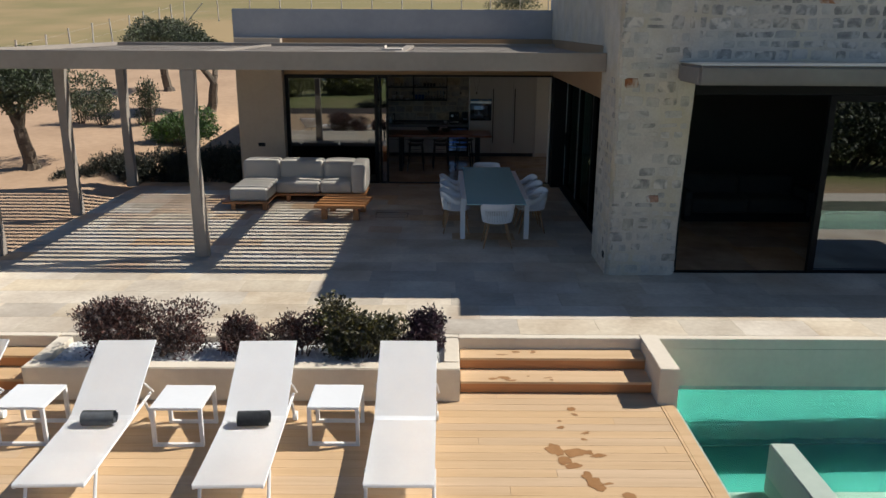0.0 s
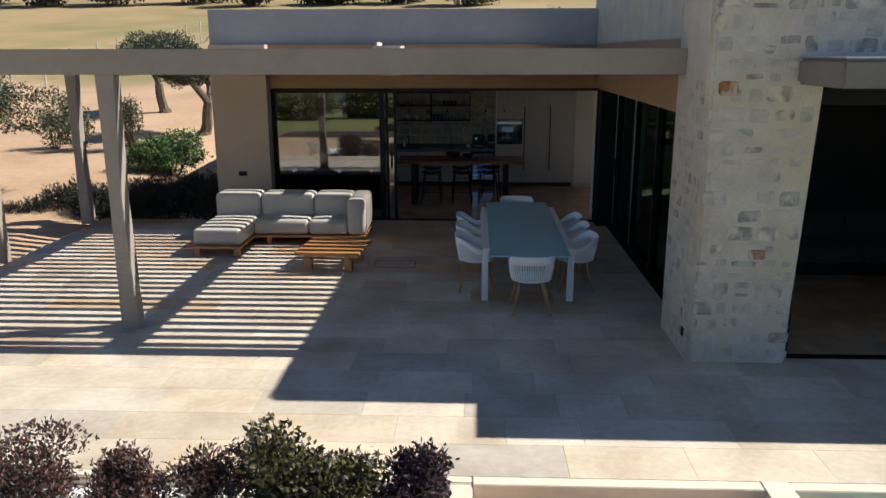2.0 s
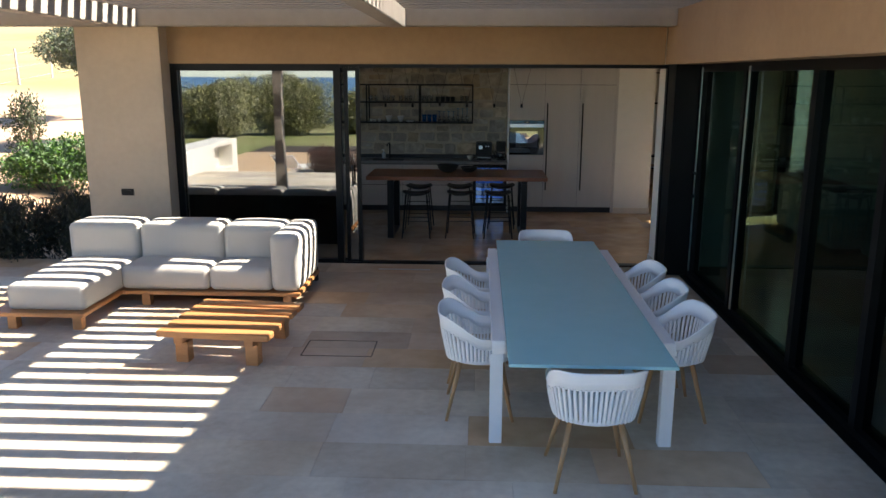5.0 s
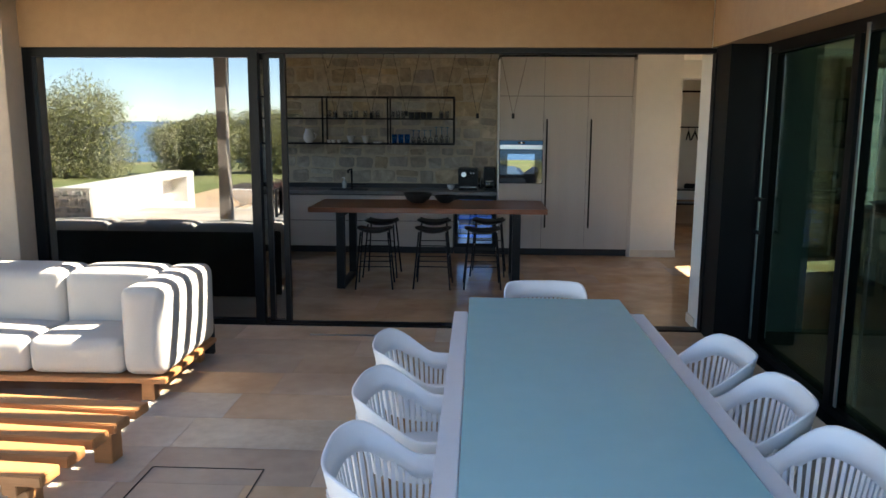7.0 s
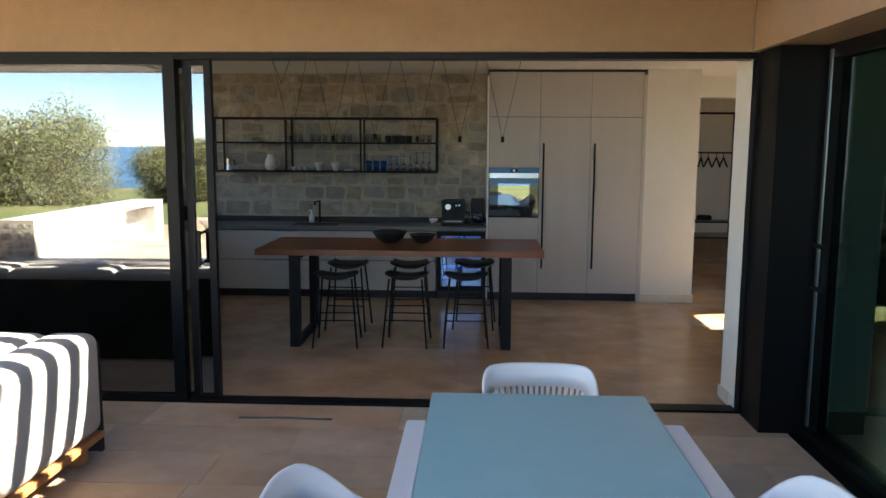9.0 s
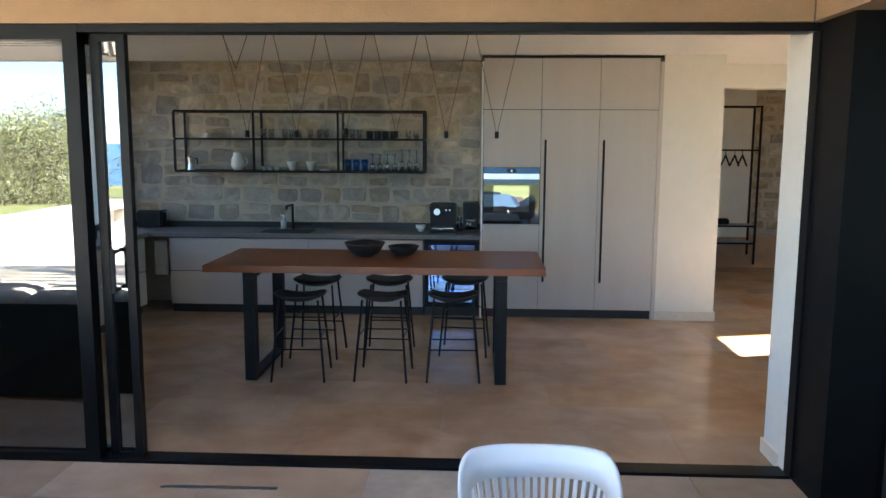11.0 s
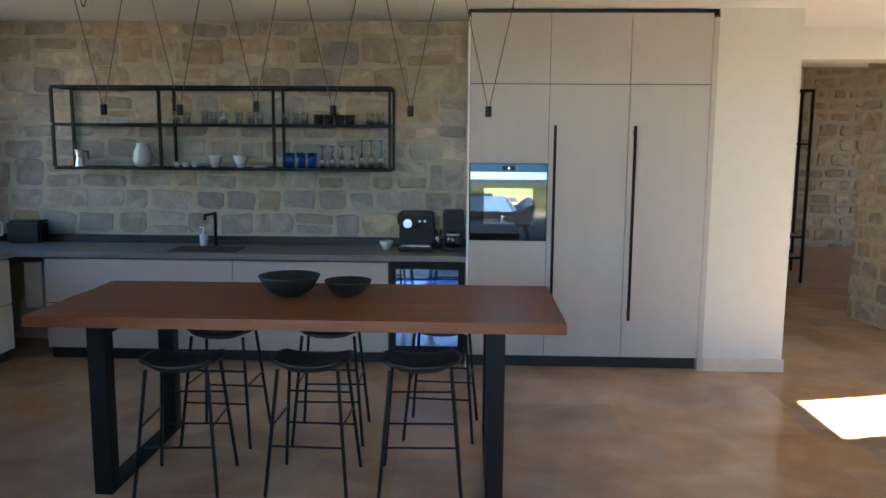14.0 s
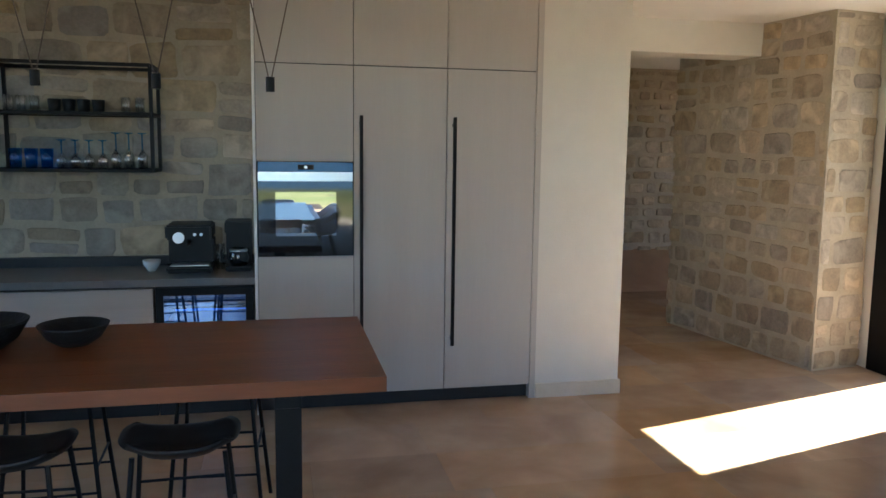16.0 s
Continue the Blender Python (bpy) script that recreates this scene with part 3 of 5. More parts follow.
# ---- glazing ----
def frame_y(name, x0, x1, y, z0, z1, pane, label, bars=(), w=0.07, d=0.09):
    """A glazed frame in the plane y, with bars at the given x."""
    g = thing(name, label, "window" if "window" in name else "glass door", at=((x0 + x1) / 2, y, z0), kind="structure")
    ox, oz = (x0 + x1) / 2, z0
    part("head", boxes((x0 - ox, x1 - ox, -d / 2, d / 2, z1 - w - oz, z1 - oz)), BLACK, g)
    part("sill", boxes((x0 - ox, x1 - ox, -d / 2, d / 2, 0, w * 0.6)), BLACK, g)
    xs = [x0 + w / 2, *bars, x1 - w / 2]
    for x in xs:
        part("stile", boxes((x - ox - w / 2, x - ox + w / 2, -d / 2, d / 2, w * 0.6, z1 - w - oz)), BLACK, g)
    for a, b in zip(xs, xs[1:]):
        p = part("pane", boxes((a - ox + w / 2, b - ox - w / 2, -0.004, 0.004, w * 0.6, z1 - w - oz)), pane, g)
        p.visible_shadow = pane in (PANE, PANE_SIDE)
    return g


def frame_x(name, x, y0, y1, z0, z1, pane, label, bars=(), w=0.07, d=0.09):
    g = frame_y(name, y0, y1, 0, z0, z1, pane, label, bars, w, d)
    g.matrix_basis = pose(x, (y0 + y1) / 2, z0, 0, 0, 90)
    return g


frame_y("window_1", -4.64, -2.50, 17.87, 0, 2.535, PANE, "large fixed pane in a black frame reflecting the garden", w=0.085)
door_1 = frame_y("door_1", -2.47, -2.27, 17.93, 0.0, 2.50, PANE, "black sliding glass door, pushed open beside the fixed pane", w=0.05, d=0.05)
part("door_handle", boxes((-0.01, 0.015, -0.10, -0.085, 1.02, 1.28), (-0.01, 0.015, -0.085, -0.025, 1.03, 1.05), (-0.01, 0.015, -0.085, -0.025, 1.25, 1.27), bevel=0.003), BLACKMAT, door_1)
door_2 = frame_y("door_2", -4.55, -2.30, 17.985, 0.0, 2.50, PANE_CLEAR, "inner leaf of the sliding glass door, stacked open", w=0.06, d=0.04)
door_track = thing("door_track", "black track and head of the sliding doors", "door track", kind="structure")
part("track", boxes((-2.50, 1.53, 17.83, 17.97, -0.010, 0.014)), BLACK, door_track)
part("head", boxes((-2.50, 1.53, 17.83, 17.97, 2.49, 2.534)), BLACK, door_track)
part("jamb", boxes((1.515, 1.60, 17.80, 17.895, 0.014, 2.49)), BLACK, door_track)
frame_x("window_2", 1.88, 11.94, 17.44, 0, 2.535, PANE_SIDE, "dark sliding glass wall with black frames", bars=(13.1, 14.26, 15.9), w=0.085, d=0.12)
solid("window_panel", boxes((1.53, 1.95, 17.445, 17.86, 0, 2.535)), BLACK, "black panel closing the corner of the glazing", "panel", "structure")
# Pale strips added where the glass edge and a bar catch the sky.
solid("glass_edge_glint", boxes((1.808, 1.819, 17.355, 17.385, 0.08, 2.50), (1.808, 1.819, 15.74, 15.77, 0.08, 2.50)), STEEL, "pale strips standing in for glints on the sliding glass edges", "seal", "structure")
handle = thing("door_handle", "black pull handle on the sliding glass wall", "handle", at=(1.798, 17.40, 0.99))
part("grip", boxes((-0.012, 0.012, -0.17, -0.145, 0, 0.30), bevel=0.003), BLACKMAT, handle)
part("bracket", boxes((-0.012, 0.022, -0.03, 0, 0.0, 0.025), (-0.012, 0.012, -0.145, -0.03, 0.0, 0.025)), BLACKMAT, handle)
part("bracket", boxes((-0.012, 0.022, -0.03, 0, 0.275, 0.30), (-0.012, 0.012, -0.145, -0.03, 0.275, 0.30)), BLACKMAT, handle)
frame_y("window_3", 4.60, 8.0, 10.98, 0, 2.68, PANE, "dark sliding doors of the stone wing", bars=(6.4,), w=0.09)
solid("door_track_wing", boxes((2.53, 4.6, 10.93, 11.03, -0.01, 0.014), (2.53, 8.0, 10.94, 11.10, 2.682, 3.02), (2.53, 2.58, 10.93, 11.03, 0.014, 2.68)), BLACK, "black track and head of the wing's open sliding door", "door track", "structure")
solid("window_panel_east", boxes((4.552, 4.66, 21.861, 22.098, 0, 2.659)), BLACK, "black door post against the stone wall", "panel", "structure")
frame_x("window_4", 4.62, 21.02, 21.86, 0, 2.66, PANE_CLEAR, "narrow glass door with a black frame", w=0.065, d=0.06)
# Opening out of view, added to bring daylight into the hall.
frame_x("window_hall_fill", 6.3, 25.2, 26.0, 0, 2.4, PANE_CLEAR, "unseen glazed opening added to light the hall", w=0.065)
frame_x("window_5", -4.88, 19.2, 22.16, 0.96, 2.62, PANE_CLEAR, "bright kitchen window in a deep reveal", w=0.05, d=0.05)


# ---- terrace furniture ----
def cushion(x0, x1, y0, y1, z0, z1, r=0.07, puff=0.02):
    """A soft upholstered block with rolled edges and a slight swell."""
    bm = bmesh.new()
    box(bm, x0, x1, y0, y1, z0, z1)
    bmesh.ops.bevel(bm, geom=bm.edges[:], offset=r, segments=4, profile=0.6, affect="EDGES")
    big = [f for f in bm.faces if f.calc_area() > 0.03]
    bmesh.ops.subdivide_edges(bm, edges=list({e for f in big for e in f.edges}), cuts=3, use_grid_fill=True)
    c = Vector(((x0 + x1) / 2, (y0 + y1) / 2, (z0 + z1) / 2))
    h = Vector((x1 - x0, y1 - y0, z1 - z0)) / 2
    for v in bm.verts:
        d = v.co - c
        k = [min(1, abs(d[i]) / h[i]) for i in range(3)]
        for i in range(3):
            a, b = (i + 1) % 3, (i + 2) % 3
            if k[i] > 0.9:
                v.co[i] += math.copysign(puff * (1 - k[a] ** 2) * (1 - k[b] ** 2), d[i])
        v.co += 0.004 * Vector((noise.noise(v.co * 6), noise.noise(v.co * 6 + Vector((9, 0, 0))), noise.noise(v.co * 6 + Vector((0, 9, 0)))))
    return bm


sofa = thing("sofa", "greige upholstered corner sofa with chaise on a teak base", "sofa", at=(-4.0, 16.0, 0))


def sf(name, bm, material, smooth=True, label=""):
    bmesh.ops.translate(bm, verts=bm.verts[:], vec=(4.0, -16.0, 0))
    return part(name, bm, material, sofa, label, smooth)


sf("chaise_seat", cushion(-5.32, -4.55, 15.05, 16.42, 0.16, 0.42), FABRIC)
sf("seat_cushion", cushion(-4.54, -3.60, 15.82, 16.42, 0.17, 0.42), FABRIC)
sf("seat_cushion", cushion(-3.59, -2.93, 15.82, 16.42, 0.17, 0.42), FABRIC)
sf("back_cushion", cushion(-5.33, -4.54, 16.30, 16.80, 0.17, 0.79, 0.09), FABRIC)
sf("back_cushion", cushion(-4.53, -3.59, 16.32, 16.80, 0.17, 0.785, 0.09), FABRIC)
sf("back_cushion", cushion(-3.58, -2.90, 16.32, 16.80, 0.17, 0.785, 0.09), FABRIC)
sf("armrest", cushion(-2.93, -2.62, 15.81, 16.82, 0.17, 0.78, 0.085), FABRIC)
# Added panel; the shade behind the sofa is put into its dark colour.
sf("back_shade_panel", boxes((-5.30, -2.64, 16.822, 16.85, 0.02, 0.72), bevel=0.01), SOFASHADE, False, "dark panel standing in for shade on the sofa's back")
sf("frame", boxes((-5.46, -4.52, 14.96, 16.82, 0.125, 0.165), (-4.52, -2.62, 15.79, 16.82, 0.125, 0.165), bevel=0.006), TEAK, False, "oiled teak platform")
for x, y in ((-5.24, 15.02), (-4.60, 15.02), (-4.28, 15.86), (-2.76, 15.86), (-5.24, 16.70), (-2.74, 16.70)):
    sf("leg", boxes((x - 0.045, x + 0.045, y - 0.045, y + 0.045, 0, 0.124), bevel=0.004), TEAK, False)

coffee = thing("coffee_table", "low slatted teak coffee table", "table", at=(-2.93, 14.55, 0), rz=-5)
for k in range(5):
    y = -0.45 + 0.2075 * k
    part("slat", boxes((-0.49, 0.49, y - 0.02, y + 0.125, 0.245, 0.30), bevel=0.006), TEAK, coffee)
for x in (-0.31, 0.31):
    part("rail", boxes((x - 0.04, x + 0.04, -0.45, 0.47, 0.185, 0.244), bevel=0.004), TEAK, coffee)
    for y in (-0.34, 0.36):
        part("leg", boxes((x - 0.055, x + 0.055, y - 0.055, y + 0.055, 0, 0.184), bevel=0.004), TEAK, coffee)

TX, TY = -0.07, 14.16
table = thing("dining_table", "long white outdoor dining table with a blue-grey glass top", "table", at=(TX, TY, 0))
part("tabletop", boxes((-0.50, 0.50, -1.79, 1.76, 0.715, 0.735), bevel=0.004), BLUEGLASS, table, "blue-grey satin glass top")
part("apron", boxes((-0.52, 0.52, -1.30, 1.40, 0.64, 0.712)), WHITEAL, table)
for s in (-1, 1):
    part("side_rail", boxes((s * 0.59, s * 0.505, -1.34, 1.42, 0.63, 0.722), bevel=0.004), WHITEAL, table)
    for y in (-1.34, 1.37):
        part("leg", boxes((s * 0.56 - 0.042, s * 0.56 + 0.042, y - 0.0, y + 0.075, 0, 0.63), bevel=0.004), WHITEAL, table)


def make_chair():
    """An armchair with a moulded shell: a deep rim band, upright slots under it and splayed wooden legs; its back to -y."""
    ch = thing("dining_chair", "white moulded plastic armchair with slotted shell and teak legs", "chair", "chairs round the table")

    def ring(a, z):
        w = 0.240 + 0.075 * min(1, max(0, (z - 0.42) / 0.36))
        k = (abs(math.sin(a)) ** 3 + abs(math.cos(a)) ** 3) ** (-1 / 3)
        return Vector((w * 0.99 * k * math.sin(a), -w * 0.97 * k * math.cos(a), z))

    def top(a):
        s = max(0.0, min(1.0, (abs(a) - 0.75) / 0.9))
        s = s * s * (3 - 2 * s)
        return 0.775 - 0.15 * s

    n, amax = 40, 2.25
    bm = bmesh.new()
    rows = []
    for k in range(n + 1):
        a = -amax + 2 * amax * k / n
        zt = top(a)
        zb = max(0.50, zt - (0.115 if abs(a) < 1.2 else 0.085))
        zs = [zb, zb + (zt - zb) * 0.5, zt - 0.012, zt]
        outer = [ring(a, z) for z in zs]
        inner = [p - Vector((p.x, p.y, 0)).normalized() * (0.016 if j < 3 else 0.010) for j, p in enumerate(outer)]
        rows.append([bm.verts.new(p) for p in outer] + [bm.verts.new(p) for p in inner[::-1]])
    for a, b in zip(rows, rows[1:]):
        for j in range(8):
            bm.faces.new((a[j], b[j], b[(j + 1) % 8], a[(j + 1) % 8]))
    bm.faces.new(rows[0])
    bm.faces.new(rows[-1][::-1])
    part("rim", bm, WHITEPL, ch, smooth=True)
    seat = bmesh.new()
    ringv = []
    for rr, z in ((0.0, 0.415), (0.12, 0.418), (0.19, 0.43), (0.235, 0.455), (0.245, 0.45), (0.235, 0.425), (0.12, 0.395), (0.0, 0.392)):
        ringv.append([seat.verts.new((rr * 1.03 * math.sin(2 * math.pi * k / 28), -rr * 0.98 * math.cos(2 * math.pi * k / 28) * (1.0 if math.cos(2 * math.pi * k / 28) > 0 else 1.08), z)) for k in range(28)])
    for a, b in zip(ringv, ringv[1:]):
        for k in range(28):
            seat.faces.new((a[k], a[(k + 1) % 28], b[(k + 1) % 28], b[k]))
    bmesh.ops.remove_doubles(seat, verts=seat.verts[:], dist=0.002)
    part("seat", seat, WHITEPL, ch, smooth=True)
    m = 44
    for k in range(m + 1):
        a = -amax + 2 * amax * k / m
        z1 = max(0.50, top(a) - (0.115 if abs(a) < 1.2 else 0.085)) + 0.01
        p0, p1 = ring(a, 0.44), ring(a, z1)
        bm = bmesh.new()
        u = Vector((math.cos(a), math.sin(a), 0)) * 0.0078
        o = Vector((math.sin(a), -math.cos(a), 0)) * 0.006
        v = [bm.verts.new(q + i * u + j * o) for q in (p0, p1) for i, j in ((-1, -1), (1, -1), (1, 1), (-1, 1))]
        for f in ((0, 1, 5, 4), (1, 2, 6, 5), (2, 3, 7, 6), (3, 0, 4, 7), (0, 3, 2, 1), (4, 5, 6, 7)):
            bm.faces.new([v[i] for i in f])
        part("slat", bm, WHITEPL, ch)
    for x, y in ((-1, -1), (1, -1), (-1, 1), (1, 1)):
        part("leg", rods(((x * 0.15, y * 0.14, 0.405), (x * 0.24, y * 0.235, 0.0), 0.019, 0.011), sides=10), TEAKLEG, ch, "tapered teak leg", True)
    return ch


first = make_chair()
first.matrix_basis = pose(TX + 0.01, 12.44, 0, 0, 0, 2)
for x, y, rz in ((TX + 0.03, 16.02, 181), (-0.75, 14.73, -88), (-0.74, 14.06, -93), (-0.74, 13.39, -89), (0.57, 14.72, 91), (0.60, 14.09, 87), (0.62, 13.43, 92)):
    copy_thing(first, pose(x, y, 0, 0, 0, rz))

hatch = thing("floor_hatch", "flush stone floor hatch with a dark metal edge", "hatch", at=(-1.99, 14.60, 0.001))
for a in ((-0.315, 0.315, -0.202, -0.198), (-0.315, 0.315, 0.198, 0.202), (-0.315, -0.307, -0.197, 0.197), (0.307, 0.315, -0.197, 0.197)):
    part("edge", boxes((*a, 0, 0.003)), BLACKMAT, hatch)


solid("floor_channel", boxes((1.72, 1.815, 11.95, 17.62, 0.001, 0.006)), BLACK, "black drainage channel along the side glazing", "channel", "structure")
solid("threshold_plate", boxes((-2.01, -1.36, 17.50, 17.54, 0.001, 0.006)), STEEL, "thin steel plate set in the terrace by the door", "plate", "structure")


def outlet(name, at, rz, w, h, label):
    o = thing(name, label, "socket", at=at, rz=rz)
    part("plate", boxes((-w / 2, w / 2, -0.012, 0, 0, h), bevel=0.003), BLACKMAT, o)
    part("insert", boxes((-w * 0.3, w * 0.3, -0.016, -0.0125, h * 0.25, h * 0.75)), BLACK, o)
    return o


outlet("wall_socket", (-5.18, 17.55, 0.91), 0, 0.16, 0.085, "black outdoor socket on the plaster pier")
outlet("wall_socket", (1.478, 11.0, 0.22), -90, 0.08, 0.10, "black outdoor socket low on the stone pier")
outlet("wall_socket", (-4.55, 22.27, 1.22), 90, 0.08, 0.20, "black double socket on the white kitchen wall")
outlet("wall_socket", (-4.55, 22.27, 1.10), 90, 0.08, 0.08, "black switch on the white kitchen wall")

flap = thing("roof_vent", "small pale metal flap lying on the pergola roof", "roof vent", at=(-1.80, 12.45, 3.238))
part("leaf", boxes((-0.16, 0.16, -0.28, 0.28, 0, 0.03), bevel=0.004), WOODPOST, flap)
part("prop", boxes((-0.13, -0.11, -0.25, 0.25, 0.03, 0.07)), WOODPOST, flap)


# ---- poolside furniture ----
def make_lounger():
    lo = thing("sun_lounger", "white sling sun lounger with raised back on the deck", "sun lounger", "loungers on the deck")
    prof = [(-1.12, 0.30), (-0.6, 0.292), (0.0, 0.30), (0.06, 0.315)] + [(0.06 + 0.86 * k / 6, 0.315 + 0.44 * k / 6) for k in range(1, 7)]
    bm = bmesh.new()
    rows = []
    for y, z in prof:
        rows.append([bm.verts.new((x, y, z)) for x in (-0.305, -0.15, 0, 0.15, 0.305)])
    for a, b in zip(rows, rows[1:]):
        for k in range(4):
            bm.faces.new((a[k], a[k + 1], b[k + 1], b[k]))
    bmesh.ops.solidify(bm, geom=bm.faces[:], thickness=0.008)
    part("sling", bm, WHITESLING, lo, "white woven sling")
    for s in (-1, 1):
        part("side_rail", rods(((s * 0.288, -1.12, 0.274), (s * 0.288, 0.62, 0.272), 0.016)), WHITEAL, lo)
        part("back_rail", rods(((s * 0.288, 0.06, 0.292), (s * 0.288, 0.93, 0.737), 0.015)), WHITEAL, lo)
        part("leg", rods(((s * 0.30, -0.86, 0.29), (s * 0.30, -0.98, 0.0), 0.016)), WHITEAL, lo)
        part("leg", rods(((s * 0.30, 0.40, 0.29), (s * 0.30, 0.56, 0.04), 0.016)), WHITEAL, lo)
        part("stay", rods(((s * 0.305, 0.42, 0.49), (s * 0.33, 0.60, 0.30), 0.011)), WHITEAL, lo)
        part("wheel", rods(((s * 0.285, 0.56, 0.05), (s * 0.33, 0.56, 0.05), 0.05), sides=16), WHITEPL, lo)
    part("cross_rail", rods(((-0.30, -1.115, 0.28), (0.30, -1.115, 0.28), 0.014)), WHITEAL, lo)
    part("cross_rail", rods(((-0.30, 0.915, 0.733), (0.30, 0.915, 0.733), 0.014)), WHITEAL, lo)
    return lo


lounger = make_lounger()
lounger.matrix_basis = pose(-1.34, 6.48, DECKZ, 0, 0, 0)
for x, rz in ((-2.82, 2.0), (-4.34, 2.0), (-5.92, 3.0)):
    copy_thing(lounger, pose(x, 6.46, DECKZ, 0, 0, rz))


def make_side_table():
    st = thing("side_table", "small square white metal side table on sled legs", "side table", "side tables between the loungers")
    part("tabletop", boxes((-0.255, 0.255, -0.255, 0.255, 0.395, 0.425), bevel=0.004), WHITEAL, st)
    for s in (-1, 1):
        for q in (-1, 1):
            part("leg", boxes((s * 0.237 - 0.018, s * 0.237 + 0.018, q * 0.237 - 0.018, q * 0.237 + 0.018, 0.03, 0.395)), WHITEAL, st)
        part("runner", boxes((-0.255, 0.255, s * 0.237 - 0.018, s * 0.237 + 0.018, 0, 0.03)), WHITEAL, st)
    return st


tab = make_side_table()
tab.matrix_basis = pose(-2.05, 6.75, DECKZ)
for x in (-3.59, -5.14):
    copy_thing(tab, pose(x, 6.72, DECKZ))


def make_towel():
    """A rolled towel with its loose end and spiral edge."""
    bm = bmesh.new()
    prof = []
    for k in range(46):
        a = k * 0.42
        r = 0.018 + 0.0026 * k * 0.42 * 1.55
        prof.append((r * math.cos(a), r * math.sin(a) * 0.92))
    rows = [[bm.verts.new((x + 0.004 * noise.noise((x * 8, k, 3)), p[0], p[1] + 0.077)) for k, p in enumerate(prof)] for x in (-0.15, -0.147, -0.07, 0.0, 0.07, 0.147, 0.15)]
    for a, b in zip(rows, rows[1:]):
        for k in range(len(prof) - 1):
            bm.faces.new((a[k], a[k + 1], b[k + 1], b[k]))
    bmesh.ops.solidify(bm, geom=bm.faces[:], thickness=0.006)
    low = min(v.co.z for v in bm.verts)
    bmesh.ops.translate(bm, verts=bm.verts[:], vec=(0, 0, -low))
    return solid("rolled_towel", bm, TOWEL, "charcoal grey rolled towel on a lounger", "towel", group="towels", smooth=True)


towel = make_towel()
towel.matrix_basis = pose(-2.80, 6.38, DECKZ + 0.292, 0, 0, 3)
copy_thing(towel, pose(-4.30, 6.37, DECKZ + 0.292, 0, 0, 1))


def blot(x, y, w, d, seed, z=DECKZ):
    r = random.Random(seed)
    bm = bmesh.new()
    n = 22
    ph = [r.uniform(0.45, 1.25) for _ in range(n)]
    ph = [(ph[k - 1] + ph[k] * 2 + ph[(k + 1) % n]) / 4 for k in range(n)]
    up = [bm.verts.new((w / 2 * ph[k] * math.cos(2 * math.pi * k / n), d / 2 * ph[k] * math.sin(2 * math.pi * k / n), 0.0015)) for k in range(n)]
    low = [bm.verts.new((v.co.x, v.co.y, 0)) for v in up]
    bm.faces.new(up)
    for k in range(n):
        bm.faces.new((up[k], low[k], low[(k + 1) % n], up[(k + 1) % n]))
    ob = solid("wet_mark", bm, WET, "dark wet footprint drying on the teak", "wet mark", group="wet marks")
    ob.matrix_basis = pose(x, y, z + 0.0015, 0, 0, r.uniform(-30, 30))


MARKS = ((0.44, 7.30, 0.12, 0.10), (0.46, 7.17, 0.09, 0.05), (0.27, 7.03, 0.07, 0.03), (0.27, 6.89, 0.11, 0.06), (0.51, 6.78, 0.12, 0.06), (0.47, 6.65, 0.08, 0.05), (0.13, 6.47, 0.17, 0.20), (0.19, 6.40, 0.10, 0.16),
         (0.34, 6.38, 0.26, 0.20), (0.45, 6.40, 0.18, 0.12), (0.55, 6.34, 0.17, 0.08), (0.22, 6.24, 0.16, 0.16), (0.28, 6.14, 0.20, 0.12), (0.38, 5.98, 0.10, 0.16), (0.43, 5.87, 0.15, 0.20), (0.47, 5.78, 0.13, 0.12), (0.55, 5.85, 0.12, 0.04), (0.71, 5.66, 0.16, 0.10))
TREADS = ((-0.10, 8.20, 0.12, 0.08, 0.28), (0.11, 8.20, 0.09, 0.09, 0.28), (-0.27, 8.12, 0.16, 0.03, 0.28), (-0.40, 7.76, 0.13, 0.06, 0.14), (-0.30, 7.80, 0.10, 0.05, 0.14), (-0.24, 7.77, 0.12, 0.10, 0.14), (-0.18, 7.72, 0.16, 0.04, 0.14), (0.02, 7.83, 0.04, 0.03, 0.14), (0.24, 7.79, 0.12, 0.03, 0.14), (0.28, 7.74, 0.05, 0.05, 0.14))
for k, (x, y, w, d) in enumerate(MARKS):
    blot(x, y, w, d, 40 + k, DECKZ + 0.0004 * (k % 3))
for k, (x, y, w, d, z) in enumerate(TREADS):
    blot(x, y, w, d, 70 + k, DECKZ + z + 0.0004 * (k % 3))


# ---- kitchen ----
def unit(name, x0, x1, y0, y1, rows, label, material):
    """A cabinet whose front faces -y; rows are the fronts' (z0, z1)."""
    u = thing(name, label, "cabinet", at=((x0 + x1) / 2, (y0 + y1) / 2, 0))
    w, d = (x1 - x0) / 2, (y1 - y0) / 2
    z1 = max(r[1] for r in rows)
    part("body", boxes((-w, w, -d + 0.026, d, 0.10, z1)), material, u)
    part("seam", boxes((-w, w, -d + 0.021, -d + 0.0255, 0.10, z1)), PLINTH, u)
    part("plinth", boxes((-w, w, -d + 0.06, d, 0, 0.10)), PLINTH, u)
    for a, b in rows:
        part("front", boxes((-w + 0.0025, w - 0.0025, -d, -d + 0.02, a + 0.0025, b - 0.0025), bevel=0.0015), material, u)
    return u


unit("base_cabinet", -3.68, -2.13, 21.87, 22.50, [(0.10, 0.47), (0.475, 0.84)], "pale ash base cabinet with two wide drawers", CABINET)
unit("base_cabinet", -2.13, -0.87, 21.87, 22.50, [(0.10, 0.47), (0.475, 0.84)], "pale ash base cabinet with two wide drawers", CABINET)
